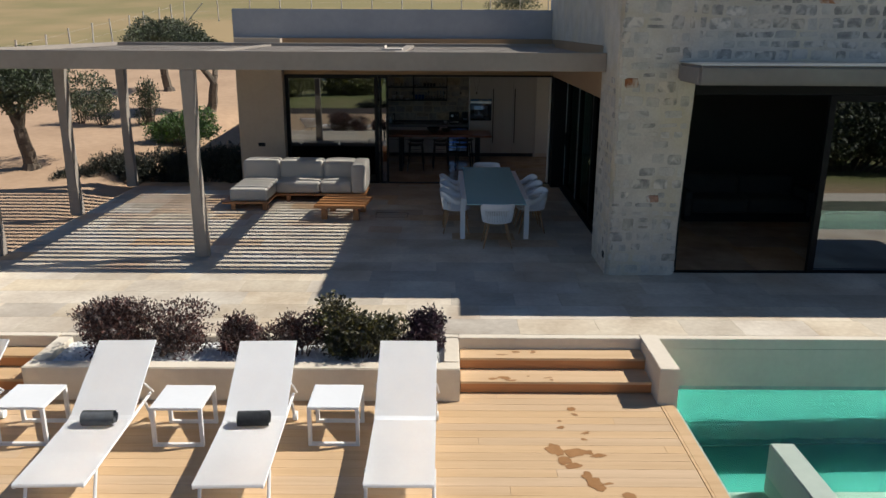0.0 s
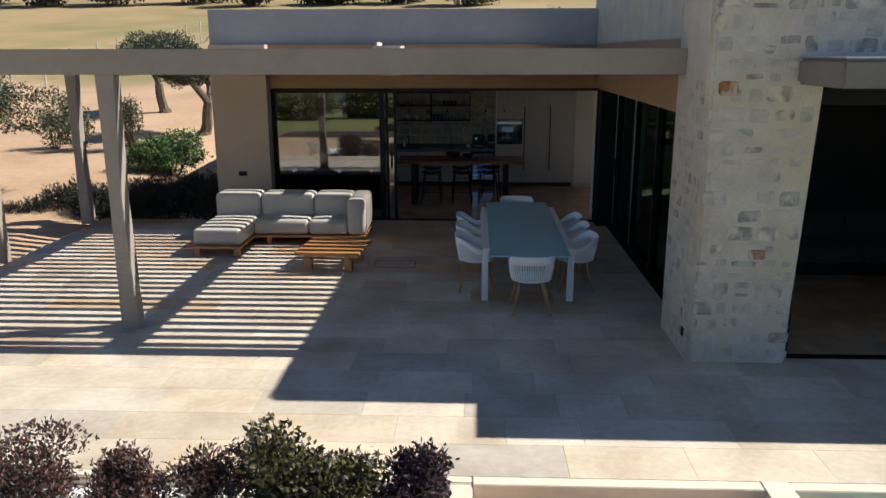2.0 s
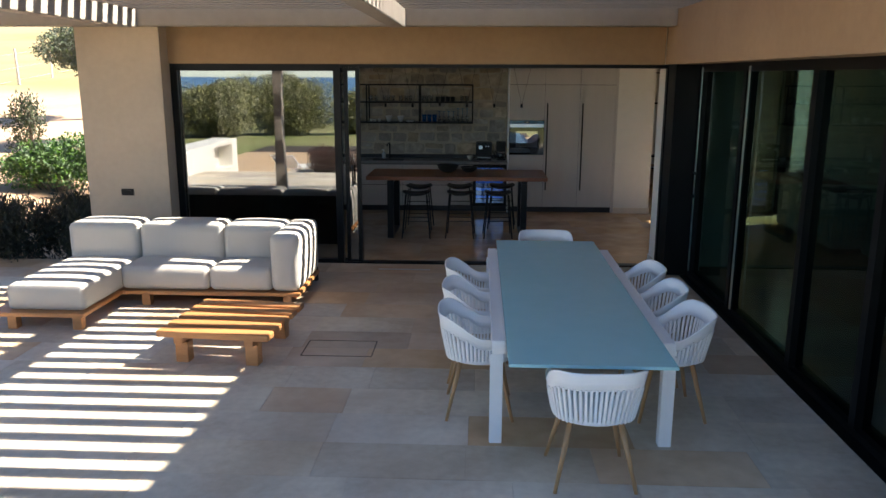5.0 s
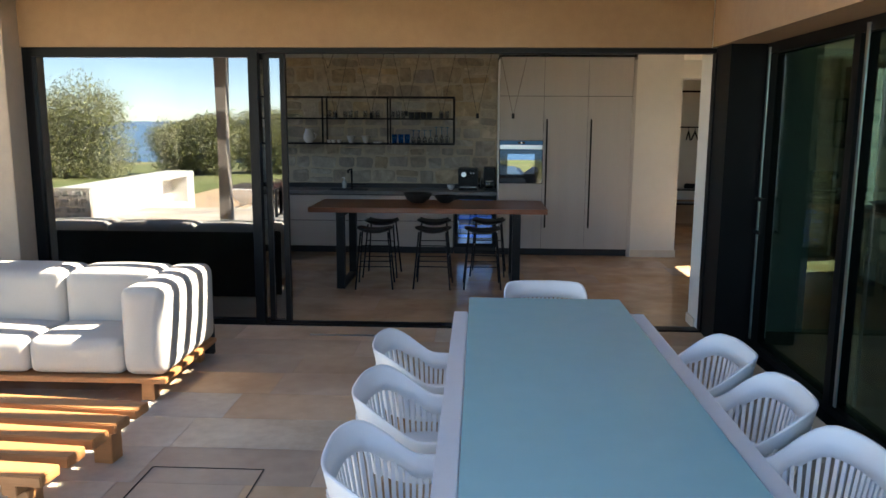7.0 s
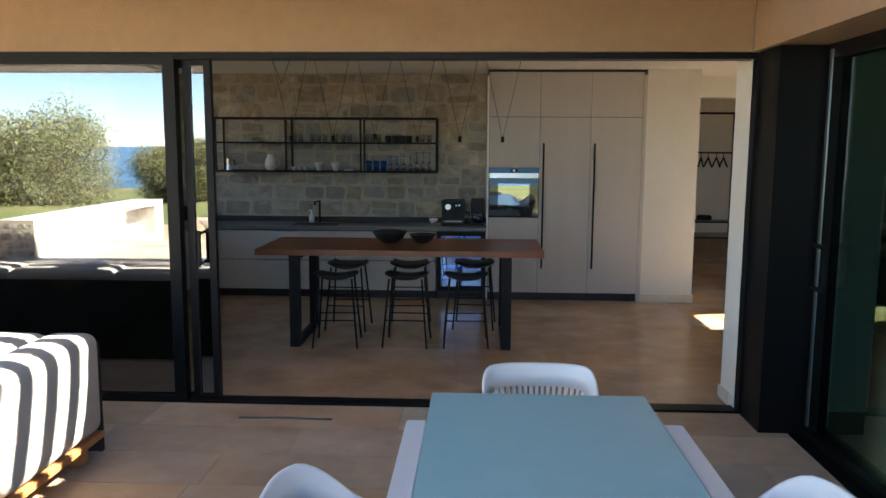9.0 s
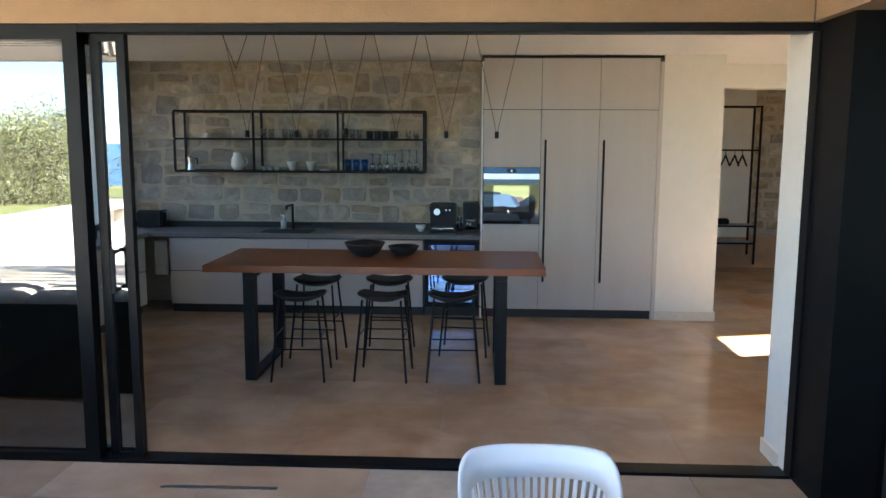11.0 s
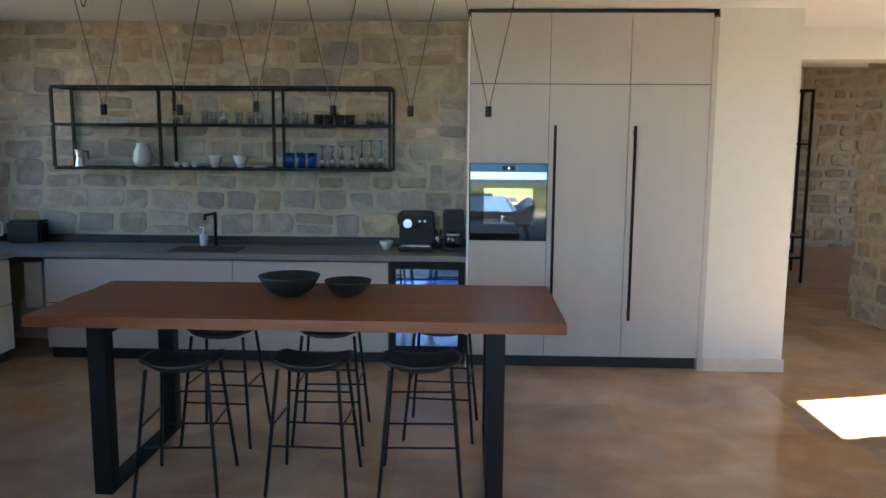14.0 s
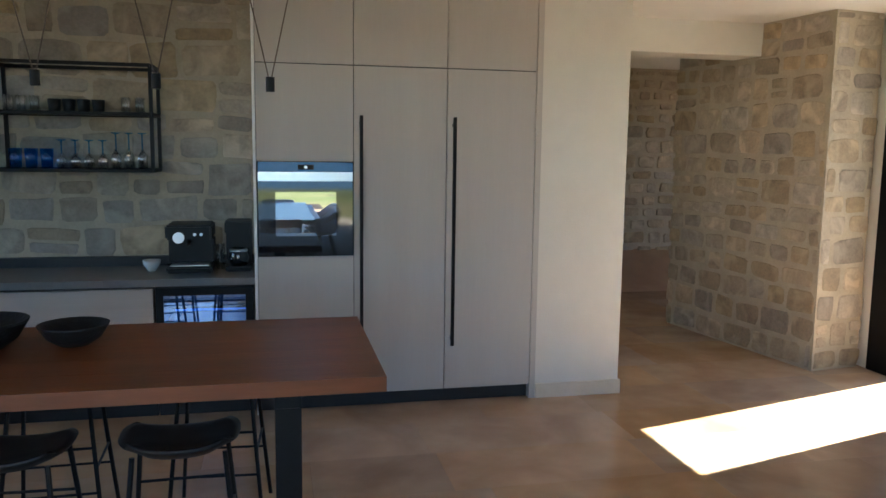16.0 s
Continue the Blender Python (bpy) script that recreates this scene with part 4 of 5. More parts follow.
for y0, y1 in ((18.6, 19.6), (19.6, 20.6), (20.6, 21.42), (21.425, 21.835)):
    u = unit("base_cabinet", -(y1 - y0) / 2, (y1 - y0) / 2, -0.3, 0.3, [(0.10, 0.47), (0.475, 0.84)], "pale ash base cabinet under the kitchen window", CABINET)
    u.matrix_basis = pose(-4.24, (y0 + y1) / 2, 0, 0, 0, 90)
wt = solid("worktop", boxes((-4.548, -0.25, 21.84, 22.50, 0.855, 0.90), (-4.548, -3.90, 18.58, 21.84, 0.855, 0.90), bevel=0.003), WORKTOP, "grey stone L-shaped worktop", "worktop")
solid("worktop_upstand", boxes((-4.53, -0.25, 22.45, 22.50, 0.901, 0.965), (-4.548, -4.50, 18.58, 22.45, 0.901, 0.965)), PLINTH, "black upstand along the worktop", "upstand")
solid("shadow_rail", boxes((-3.68, -0.87, 21.89, 22.40, 0.842, 0.854)), PLINTH, "black recessed grip rail", "rail")
fridge = thing("wine_fridge", "black glass-fronted wine fridge under the worktop", "wine fridge", at=(-0.56, 22.18, 0))
part("body", boxes((-0.30, -0.26, -0.28, 0.32, 0.10, 0.845), (0.26, 0.30, -0.28, 0.32, 0.10, 0.845), (-0.26, 0.26, 0.28, 0.32, 0.10, 0.845), (-0.26, 0.26, -0.28, 0.28, 0.10, 0.14), (-0.26, 0.26, -0.28, 0.28, 0.80, 0.845)), BLACK, fridge)
part("led_panel", boxes((-0.25, 0.25, 0.262, 0.278, 0.16, 0.78)), BLUE_LED, fridge, "blue lit back wall")
for z in (0.28, 0.42, 0.56, 0.69):
    part("shelf", boxes((-0.258, 0.258, -0.24, 0.25, z, z + 0.018)), BLACK, fridge)
part("plinth", boxes((-0.30, 0.30, -0.25, 0.32, 0, 0.10)), PLINTH, fridge)
fd = part("door", boxes((-0.297, -0.25, -0.31, -0.281, 0.11, 0.84), (0.25, 0.297, -0.31, -0.281, 0.11, 0.84), (-0.25, 0.25, -0.31, -0.281, 0.11, 0.16), (-0.25, 0.25, -0.31, -0.281, 0.79, 0.84)), BLACK, fridge)
part("glass", boxes((-0.249, 0.249, -0.302, -0.297, 0.161, 0.789)), FRIDGEGLASS, fd)

for k in range(3):
    x0 = -0.23 + 0.61 * k
    rows = [(0.10, 1.03), (1.635, 2.243), (2.245, 2.775)] if k == 0 else [(0.10, 2.243), (2.245, 2.775)]
    u = unit("tall_cabinet", x0, x0 + 0.61, 21.85, 22.50, rows, "tall pale greige cabinet with built-in oven" if k == 0 else "tall pale greige cabinet with a long black handle", CABTALL)
    if k:
        hx = -0.305 + 0.045
        h = part("handle", boxes((hx - 0.011, hx + 0.011, -0.375, -0.357, 0.41, 1.93), bevel=0.002), BLACKMAT, u, "long black bar handle")
        for z in (0.45, 1.87):
            part("bracket", boxes((hx - 0.009, hx + 0.009, -0.357, -0.325, z, z + 0.02)), BLACKMAT, h)
solid("filler_panel", boxes((1.602, 1.643, 21.852, 22.50, 0.0, 2.74)), CABTALL, "narrow pale cabinet filler panel", "filler panel")
solid("filler_panel", boxes((-0.249, -0.232, 21.83, 22.50, 0.0, 2.74)), WHITEPL, "white cabinet end panel", "end panel")
# Solid strip; the gap's shade is put into its dark colour.
solid("shadow_gap", boxes((-0.25, 1.643, 21.89, 22.50, 2.777, 2.805)), PLINTH, "dark strip standing for shade in the gap over the tall cabinets", "recess")

oven = thing("oven", "black built-in oven with a steel handle", "oven", at=(0.075, 21.85, 1.035))
part("body", boxes((-0.295, 0.295, 0.0, 0.5, 0.0, 0.595)), BLACK, oven)
od = part("door", boxes((-0.296, 0.296, -0.022, -0.001, 0.0, 0.475), bevel=0.003), DARKGLASS, oven, "black glass oven door")
part("window", boxes((-0.19, 0.19, -0.026, -0.0225, 0.13, 0.41)), glass("oven_window", 0.32, (0.05, 0.06, 0.07)), od)
part("handle", boxes((-0.28, 0.28, -0.062, -0.045, 0.485, 0.512), bevel=0.004), STEEL, od)
for s in (-1, 1):
    part("bracket", boxes((s * 0.25 - 0.01, s * 0.25 + 0.01, -0.045, -0.023, 0.487, 0.510)), STEEL, od)
part("trim", boxes((-0.296, 0.296, -0.02, -0.001, 0.477, 0.535)), STEEL, oven, "steel strip")
part("control_panel", boxes((-0.296, 0.296, -0.022, -0.001, 0.537, 0.597), bevel=0.002), SKYTINT, oven, "glossy control panel with the sky's blue reflection in its colour")
part("display", boxes((-0.05, 0.05, -0.025, -0.0225, 0.55, 0.582)), BLACKMAT, oven)
part("knob", rods(((0, -0.022, 0.566), (0.0, -0.045, 0.566), 0.010), sides=16), STEEL, oven)

# wall shelf with its glassware
SX0, SX1, SYF, SYB, SZ0, SZM, SZ1 = -3.69, -0.885, 22.16, 22.495, 1.5615, 1.923, 2.231
shelf = thing("wall_shelf", "black steel open wall shelf with glass and china", "shelf", at=((SX0 + SX1) / 2, 22.41, SZ0))
OX, OY, OZ = (SX0 + SX1) / 2, 22.41, SZ0


def sh(name, *r):
    return part(name, boxes(*[(a - OX, b - OX, c - OY, d - OY, e - OZ, f - OZ) for a, b, c, d, e, f in r]), BLACKMAT, shelf)


q = 0.011
for z in (SZ0, SZM, SZ1):
    for y in (SYF, SYB):
        sh("rail", (SX0, SX1, y - q, y + q, z - q, z + q))
for x in (SX0, -2.79, -1.84, SX1):
    for y in (SYF, SYB):
        sh("upright", (x - q, x + q, y - q, y + q, SZ0 + q, SZM - q))
        sh("upright", (x - q, x + q, y - q, y + q, SZM + q, SZ1 - q))
    for z in (SZ0, SZM, SZ1):
        sh("cross_bar", (x - q, x + q, SYF + q, SYB - q, z - q, z + q))
for z in (SZ0, SZM):
    for x0, x1 in ((SX0, -2.79), (-2.79, -1.84), (-1.84, SX1)):
        sh("shelf_board", (x0 + q, x1 - q, SYF + q, SYB - q, z - 0.004, z + 0.006))


def tumbler(name, material, r, h, label, cat, smooth=True):
    return solid(name, lathe([(r * 0.82, 0), (r, h), (r - 0.002, h), (r * 0.80, 0.006), (0.001, 0.006)], 14), material, label, cat, group="things on the wall shelf", smooth=smooth)


def put(ob, x, y, z, rz=0):
    ob.matrix_basis = pose(x, y, z, 0, 0, rz)
    return ob


ZL, ZU = SZ0 + 0.0065, SZM + 0.0065
g1 = put(tumbler("drinking_glass", GLASSWARE, 0.036, 0.11, "clear drinking glass on the shelf", "glass"), -2.74, 22.40, ZU)
for k, x in enumerate((-2.65, -2.50, -2.42, -2.34, -2.20, -2.10, -2.02)):
    copy_thing(g1, pose(x, 22.41 + 0.02 * (k % 2), ZU))
for x in (-1.08, -0.99):
    copy_thing(g1, pose(x, 22.41, ZU))
for x in (-1.80, -1.72, -1.64):
    copy_thing(g1, pose(x, 22.42, ZU))
gb = put(tumbler("drinking_glass", BLUEWARE, 0.042, 0.13, "cobalt blue drinking glass on the shelf", "glass"), -1.77, 22.41, ZL)
for x in (-1.675, -1.58):
    copy_thing(gb, pose(x, 22.41, ZL))


def goblet(h):
    gt_ = thing("wine_glass", "clear wine glass with a blue stem, stored upside down", "wine glass", "things on the wall shelf")
    part("bowl", lathe([(0.010, h * 0.45), (0.036, h * 0.66), (0.034, h), (0.032, h), (0.033, h * 0.67), (0.004, h * 0.48)], 14), GLASSWARE, gt_, smooth=True)
    part("stem", lathe([(0.030, 0.0), (0.028, 0.004), (0.005, 0.012), (0.005, h * 0.5), (0.001, h * 0.5)], 12), BLUEWARE, gt_, "blue glass stem and foot", smooth=True)
    for piece_ in gt_.children:
        piece_.data.transform(Matrix.Translation((0, 0, h)) @ Matrix.Rotation(math.pi, 4, "X"))
    return gt_


gl = put(goblet(0.19), -1.49, 22.41, ZL)
for x in (-1.405, -1.32, -1.235):
    copy_thing(gl, pose(x, 22.41, ZL))
gl2 = put(goblet(0.24), -1.15, 22.40, ZL)
for x in (-1.07, -0.985):
    copy_thing(gl2, pose(x, 22.41, ZL))
jug = thing("jug", "white ceramic jug on the shelf", "jug", "things on the wall shelf", at=(-3.05, 22.41, ZL))
part("body", lathe([(0.05, 0), (0.082, 0.05), (0.078, 0.12), (0.05, 0.18), (0.055, 0.205), (0.05, 0.205), (0.044, 0.18), (0.001, 0.17)], 20), CERAMIC, jug, smooth=True)
part("handle", rods(((0.07, 0, 0.15), (0.11, 0, 0.12), 0.008), ((0.11, 0, 0.12), (0.10, 0, 0.07), 0.008), ((0.10, 0, 0.07), (0.075, 0, 0.05), 0.008)), CERAMIC, jug, smooth=True)
cup = put(solid("bowl", lathe([(0.03, 0), (0.062, 0.09), (0.066, 0.105), (0.060, 0.105), (0.03, 0.012), (0.001, 0.012)], 18), CERAMIC, "white porcelain bowl on the shelf", "bowl", group="things on the wall shelf", smooth=True), -2.42, 22.41, ZL)
copy_thing(cup, pose(-2.20, 22.41, ZL))
tea = put(solid("teacup", lathe([(0.022, 0), (0.036, 0.045), (0.033, 0.045), (0.018, 0.006), (0.001, 0.006)], 16), CERAMIC, "small white cup on the shelf", "cup", group="things on the wall shelf", smooth=True), -2.68, 22.41, ZL)
for x in (-2.75, -2.60):
    copy_thing(tea, pose(x, 22.42, ZL))
put(solid("plate_stack", lathe([(0.06, 0), (0.075, 0.02), (0.07, 0.02), (0.001, 0.012)], 20), CERAMIC, "small stack of white plates on the shelf", "plates", group="things on the wall shelf", smooth=True), -2.03, 22.41, ZL)
dk = put(tumbler("mug", BOWL, 0.042, 0.09, "black mug on the shelf", "mug"), -1.52, 22.41, ZU)
for x in (-1.43, -1.34, -1.25):
    copy_thing(dk, pose(x, 22.41, ZU))
put(solid("glass_tray", boxes((-0.16, 0.16, -0.06, 0.06, 0, 0.04), (-0.15, 0.15, -0.05, 0.05, 0.041, 0.06), bevel=0.004), GLASSWARE, "clear glass dish on the shelf", "dish", group="things on the wall shelf"), -3.30, 22.41, ZU)
cru = thing("moka_pot", "small steel moka pot on the shelf", "moka pot", "things on the wall shelf", at=(-3.60, 22.41, ZL))
part("body", lathe([(0.045, 0), (0.035, 0.07), (0.032, 0.075), (0.045, 0.14), (0.04, 0.145), (0.001, 0.165)], 8), STEEL, cru)
part("handle", boxes((0.045, 0.075, -0.006, 0.006, 0.12, 0.135), (0.066, 0.076, -0.006, 0.006, 0.06, 0.12)), BLACKMAT, cru)

# on the worktop
WZ = 0.9005
tap = thing("kitchen_tap", "black kitchen tap with a square arched spout", "tap", at=(-2.40, 22.30, WZ))
part("stem", rods(((0, 0, 0), (0, 0, 0.29), 0.014), sides=12), BLACKMAT, tap, smooth=True)
part("spout", rods(((0, 0, 0.28), (-0.02, -0.20, 0.28), 0.012), ((-0.02, -0.20, 0.285), (-0.02, -0.20, 0.24), 0.012), sides=10), BLACKMAT, tap)
part("lever", boxes((0.014, 0.22, -0.008, 0.008, 0.055, 0.07)), BLACKMAT, tap)
sink = thing("sink", "dark undermounted sink in the worktop", "sink", at=(-2.40, 22.12, WZ))
for a in ((-0.28, 0.28, -0.20, -0.185), (-0.28, 0.28, 0.10, 0.115), (-0.28, -0.265, -0.185, 0.10), (0.265, 0.28, -0.185, 0.10)):
    part("rim", boxes((*a, 0, 0.004)), PLINTH, sink)
part("bowl", boxes((-0.264, 0.264, -0.184, 0.099, 0.0, 0.0015)), PLINTH, sink)
soap = thing("soap_bottle", "clear soap bottle with a pump by the tap", "soap bottle", at=(-2.51, 22.32, WZ))
part("bottle", lathe([(0.035, 0), (0.036, 0.09), (0.014, 0.115), (0.014, 0.125), (0.001, 0.125)], 16), mat("soap_plastic", (0.55, 0.62, 0.66), (0.5, 0.57, 0.6), 4, 0.25), soap, smooth=True)
part("pump", rods(((0, 0, 0.125), (0, 0, 0.16), 0.006), ((0, 0, 0.158), (-0.035, 0, 0.155), 0.005)), WHITEPL, soap)
cof = thing("espresso_machine", "black espresso machine with a round dial", "coffee machine", at=(-0.67, 22.22, WZ))
part("body", boxes((-0.145, 0.145, -0.16, 0.18, 0.0, 0.045), (-0.145, 0.145, 0.0, 0.18, 0.045, 0.22), (-0.145, 0.145, -0.16, 0.18, 0.22, 0.315), bevel=0.012), BLACK, cof)
part("dial", rods(((-0.06, -0.162, 0.235), (-0.06, -0.172, 0.235), 0.036), sides=20), STEEL, cof, "pale round dial")
part("button", rods(((0.04, -0.161, 0.255), (0.04, -0.165, 0.255), 0.010), sides=10), STEEL, cof)
part("button", rods(((0.08, -0.161, 0.255), (0.08, -0.165, 0.255), 0.010), sides=10), STEEL, cof)
part("portafilter", rods(((0, -0.10, 0.20), (0, -0.22, 0.19), 0.012)), BLACKMAT, cof)
part("drip_tray", boxes((-0.12, 0.12, -0.15, -0.01, 0.046, 0.052)), STEEL, cof)
fil = thing("filter_coffee_maker", "black filter coffee maker with glass jug", "coffee maker", at=(-0.36, 22.22, WZ))
part("base", boxes((-0.085, 0.085, -0.12, 0.12, 0, 0.035), bevel=0.008), BLACK, fil)
part("tower", boxes((-0.085, 0.085, 0.03, 0.12, 0.035, 0.25), (-0.085, 0.085, -0.12, 0.12, 0.25, 0.335), bevel=0.008), BLACK, fil)
part("jug", lathe([(0.055, 0.036), (0.068, 0.08), (0.055, 0.14), (0.045, 0.155), (0.001, 0.155)], 18, at=(0, -0.05, 0)), DARKGLASS, fil, smooth=True)
part("jug_band", lathe([(0.058, 0.128), (0.060, 0.135), (0.052, 0.15), (0.001, 0.15)], 18, at=(0, -0.05, 0)), STEEL, fil, smooth=True)
part("handle", boxes((-0.12, -0.075, -0.06, -0.045, 0.055, 0.075), (-0.12, -0.105, -0.06, -0.045, 0.075, 0.14)), BLACKMAT, fil)
put(solid("glass_carafe", lathe([(0.03, 0), (0.032, 0.17), (0.03, 0.17), (0.028, 0.006), (0.001, 0.006)], 14), GLASSWARE, "tall clear glass between the coffee machines", "glass", smooth=True), -0.485, 22.25, WZ)
put(solid("small_bowl", lathe([(0.025, 0), (0.055, 0.05), (0.058, 0.075), (0.053, 0.075), (0.02, 0.008), (0.001, 0.008)], 16), CERAMIC, "small white bowl on the worktop", "bowl", smooth=True), -0.92, 22.20, WZ)
ket = thing("kettle", "steel and black electric kettle in the corner", "kettle", at=(-4.38, 22.29, WZ))
part("base", lathe([(0.078, 0), (0.078, 0.02), (0.001, 0.02)], 20), STEEL, ket, smooth=True)
part("body", lathe([(0.072, 0.021), (0.075, 0.10), (0.066, 0.19), (0.05, 0.21), (0.001, 0.215)], 20), DARKGLASS, ket, smooth=True)
part("lid", lathe([(0.068, 0.188), (0.06, 0.205), (0.001, 0.222)], 20), STEEL, ket, smooth=True)
part("handle", rods(((0.06, 0, 0.19), (0.12, 0, 0.18), 0.010), ((0.12, 0, 0.18), (0.12, 0, 0.08), 0.010), ((0.12, 0, 0.08), (0.072, 0, 0.06), 0.010)), CERAMIC, ket, smooth=True)
kb = thing("toaster", "black toaster in the worktop corner", "toaster", at=(-4.07, 22.35, WZ))
part("body", boxes((-0.15, 0.15, -0.08, 0.08, 0.01, 0.20), bevel=0.02), BLACK, kb)
part("lever", boxes((0.15, 0.18, -0.015, 0.015, 0.19, 0.205)), BLACKMAT, kb)
rack = thing("dish_rack", "black wire rack under the kitchen window", "rack", at=(-4.30, 21.0, WZ))
part("tray", boxes((-0.15, 0.15, -0.2, 0.2, 0, 0.02)), BLACKMAT, rack)
part("side", boxes((-0.15, 0.15, -0.2, -0.19, 0.02, 0.14), (-0.15, 0.15, 0.19, 0.2, 0.02, 0.14)), BLACKMAT, rack)
tw = solid("kitchen_towel", cushion(-3.865, -3.72, 21.90, 21.93, 0.42, 0.80, 0.012, 0.004), FABRIC, "pale kitchen towel hanging at the corner", "towel", smooth=True)

island = thing("island_table", "tall red-brown timber table on black steel frames", "table", at=(-1.09, 19.95, 0))
for k in range(5):
    y = -0.50 + 0.2 * k
    part("board", boxes((-1.345 + 0.004 * (k % 2), 1.345, y + 0.0002, y + 0.1998, 0.875, 0.93), bevel=0.0006), REDWOOD, island)
for x in (-0.985, 1.005):
    part("leg", boxes((x - 0.045, x + 0.045, -0.49, -0.40, 0.0, 0.83)), BLACKMAT, island)
    part("leg", boxes((x - 0.045, x + 0.045, 0.38, 0.47, 0.0, 0.83)), BLACKMAT, island)
    part("foot_bar", boxes((x - 0.045, x + 0.045, -0.399, 0.379, 0.0, 0.03)), BLACKMAT, island)
    part("top_bar", boxes((x - 0.045, x + 0.045, -0.49, 0.47, 0.831, 0.874)), BLACKMAT, island)


def make_stool():
    st = thing("bar_stool", "black bar stool with a saddle seat and slim steel legs", "stool", "stools at the island table")
    bm = bmesh.new()
    nx, ny = 14, 10
    up, dn = [], []
    for j in range(ny + 1):
        for i in range(nx + 1):
            u, v = -1 + 2 * i / nx, -1 + 2 * j / ny
            k = (abs(u) ** 3.2 + abs(v) ** 3.2) ** (1 / 3.2)
            k = max(abs(u), abs(v)) / k if k else 1
            x, y = 0.21 * u * k, 0.165 * v * k
            lift = 0.032 * u * u - 0.012 + (0.018 if v < -0.8 else 0)
            e = 1 - max(abs(u), abs(v)) ** 6
            up.append(bm.verts.new((x, y, 0.672 + lift + 0.016 * e)))
            dn.append(bm.verts.new((x * 0.97, y * 0.97, 0.660 + lift - 0.016 * e)))
    w = nx + 1
    for j in range(ny):
        for i in range(nx):
            a = j * w + i
            bm.faces.new((up[a], up[a + 1], up[a + w + 1], up[a + w]))
            bm.faces.new((dn[a], dn[a + w], dn[a + w + 1], dn[a + 1]))
    edge = [i for i in range(w)] + [j * w + nx for j in range(1, ny + 1)] + [ny * w + i for i in range(nx - 1, -1, -1)] + [j * w for j in range(ny - 1, 0, -1)]
    for a, b in zip(edge, edge[1:] + edge[:1]):
        bm.faces.new((up[a], dn[a], dn[b], up[b]))
    part("seat", bm, SEATBLACK, st, "black moulded saddle seat", True)
    at = lambda x, y, z: (x * (0.155 + 0.055 * (0.65 - z) / 0.65), y * (0.12 + 0.085 * (0.65 - z) / 0.65), z)
    for x, y in ((-1, -1), (1, -1), (1, 1), (-1, 1)):
        part("leg", rods((at(x, y, 0.65), at(x, y, 0.0), 0.0095), sides=8), BLACKMAT, st)
    for z, pairs in ((0.26, (((-1, -1), (1, -1)), ((-1, 1), (1, 1)))), (0.36, (((-1, -1), (-1, 1)), ((1, -1), (1, 1)))), (0.45, (((-1, 1), (1, 1)),))):
        for a, b in pairs:
            part("rung", rods((at(*a, z), at(*b, z), 0.006), sides=8), BLACKMAT, st)
    return st


stool = put(make_stool(), -1.70, 19.63, 0, 3)
for x, y, rz in ((-1.03, 19.67, -2), (-0.465, 19.69, 2), (-1.70, 20.30, 178), (-1.06, 20.36, 182), (-0.385, 20.45, 176)):
    copy_thing(stool, pose(x, y, 0, 0, 0, rz))


def bowl_shape(r, h):
    return lathe([(r * 0.42, 0), (r * 0.75, h * 0.35), (r * 0.97, h * 0.9), (r, h), (r * 0.95, h), (r * 0.70, h * 0.38), (r * 0.3, h * 0.16), (0.001, h * 0.14)], 28)


put(solid("bowl", bowl_shape(0.175, 0.115), BOWL, "large matt black bowl on the island table", "bowl", group="bowls on the island", smooth=True), -1.24, 20.07, 0.9305)
put(solid("bowl", bowl_shape(0.135, 0.085), BOWL, "smaller matt black bowl on the island table", "bowl", group="bowls on the island", smooth=True), -0.91, 20.10, 0.9305)


def pendant(x, y):
    p = thing("pendant_light", "tiny black pendant lamp hung on two dark cables", "pendant lamp", "pendants over the island", at=(x, y, 1.93))
    for s in (-1, 1):
        part("cable", rods(((s * 0.188, 0, 0.878), (s * 0.006, 0, 0.055), 0.0025), sides=6), CABLE, p)
    part("lamp_body", rods(((0, 0, 0), (0, 0, 0.055), 0.017), sides=14), BLACKMAT, p)
    part("ceiling_cup", rods(((-0.188, 0, 0.862), (-0.188, 0, 0.879), 0.012), sides=10), BLACKMAT, p)
    return p


pen = pendant(-0.13, 19.9)
for k in range(1, 6):
    copy_thing(pen, pose(-0.13 - 0.41 * k, 19.9, 1.93 + (0.02 if k == 3 else 0)))

swag = thing("cable_swag", "spare loop of dark lamp cable hanging from the ceiling", "cable", at=(-2.26, 19.9, 2.49))
part("cable", rods(((-0.125, 0, 0.319), (-0.004, 0, 0.004), 0.0032), sides=6), CABLE, swag)
part("cable", rods(((0.125, 0, 0.319), (0.004, 0, 0.004), 0.0032), sides=6), CABLE, swag)
part("knot", rods(((-0.008, 0, 0.002), (0.008, 0, 0.002), 0.005), sides=6), CABLE, swag)

# beyond the side glazing
side = thing("sideboard", "pale ash sideboard with four drawers against the wall", "sideboard", at=(4.32, 19.7, 0))
part("body", boxes((-0.21, 0.225, -1.0, 1.0, 0.08, 0.86)), CABINET, side)
part("plinth", boxes((-0.17, 0.2, -0.97, 0.97, 0, 0.08)), PLINTH, side)
for k in range(4):
    for y in (-0.5, 0.5):
        part("drawer", boxes((-0.232, -0.212, y - 0.497, y + 0.497, 0.09 + 0.193 * k, 0.268 + 0.193 * k), bevel=0.002), CABINET, side)
part("top", boxes((-0.24, 0.226, -1.01, 1.01, 0.861, 0.89)), PLINTH, side)
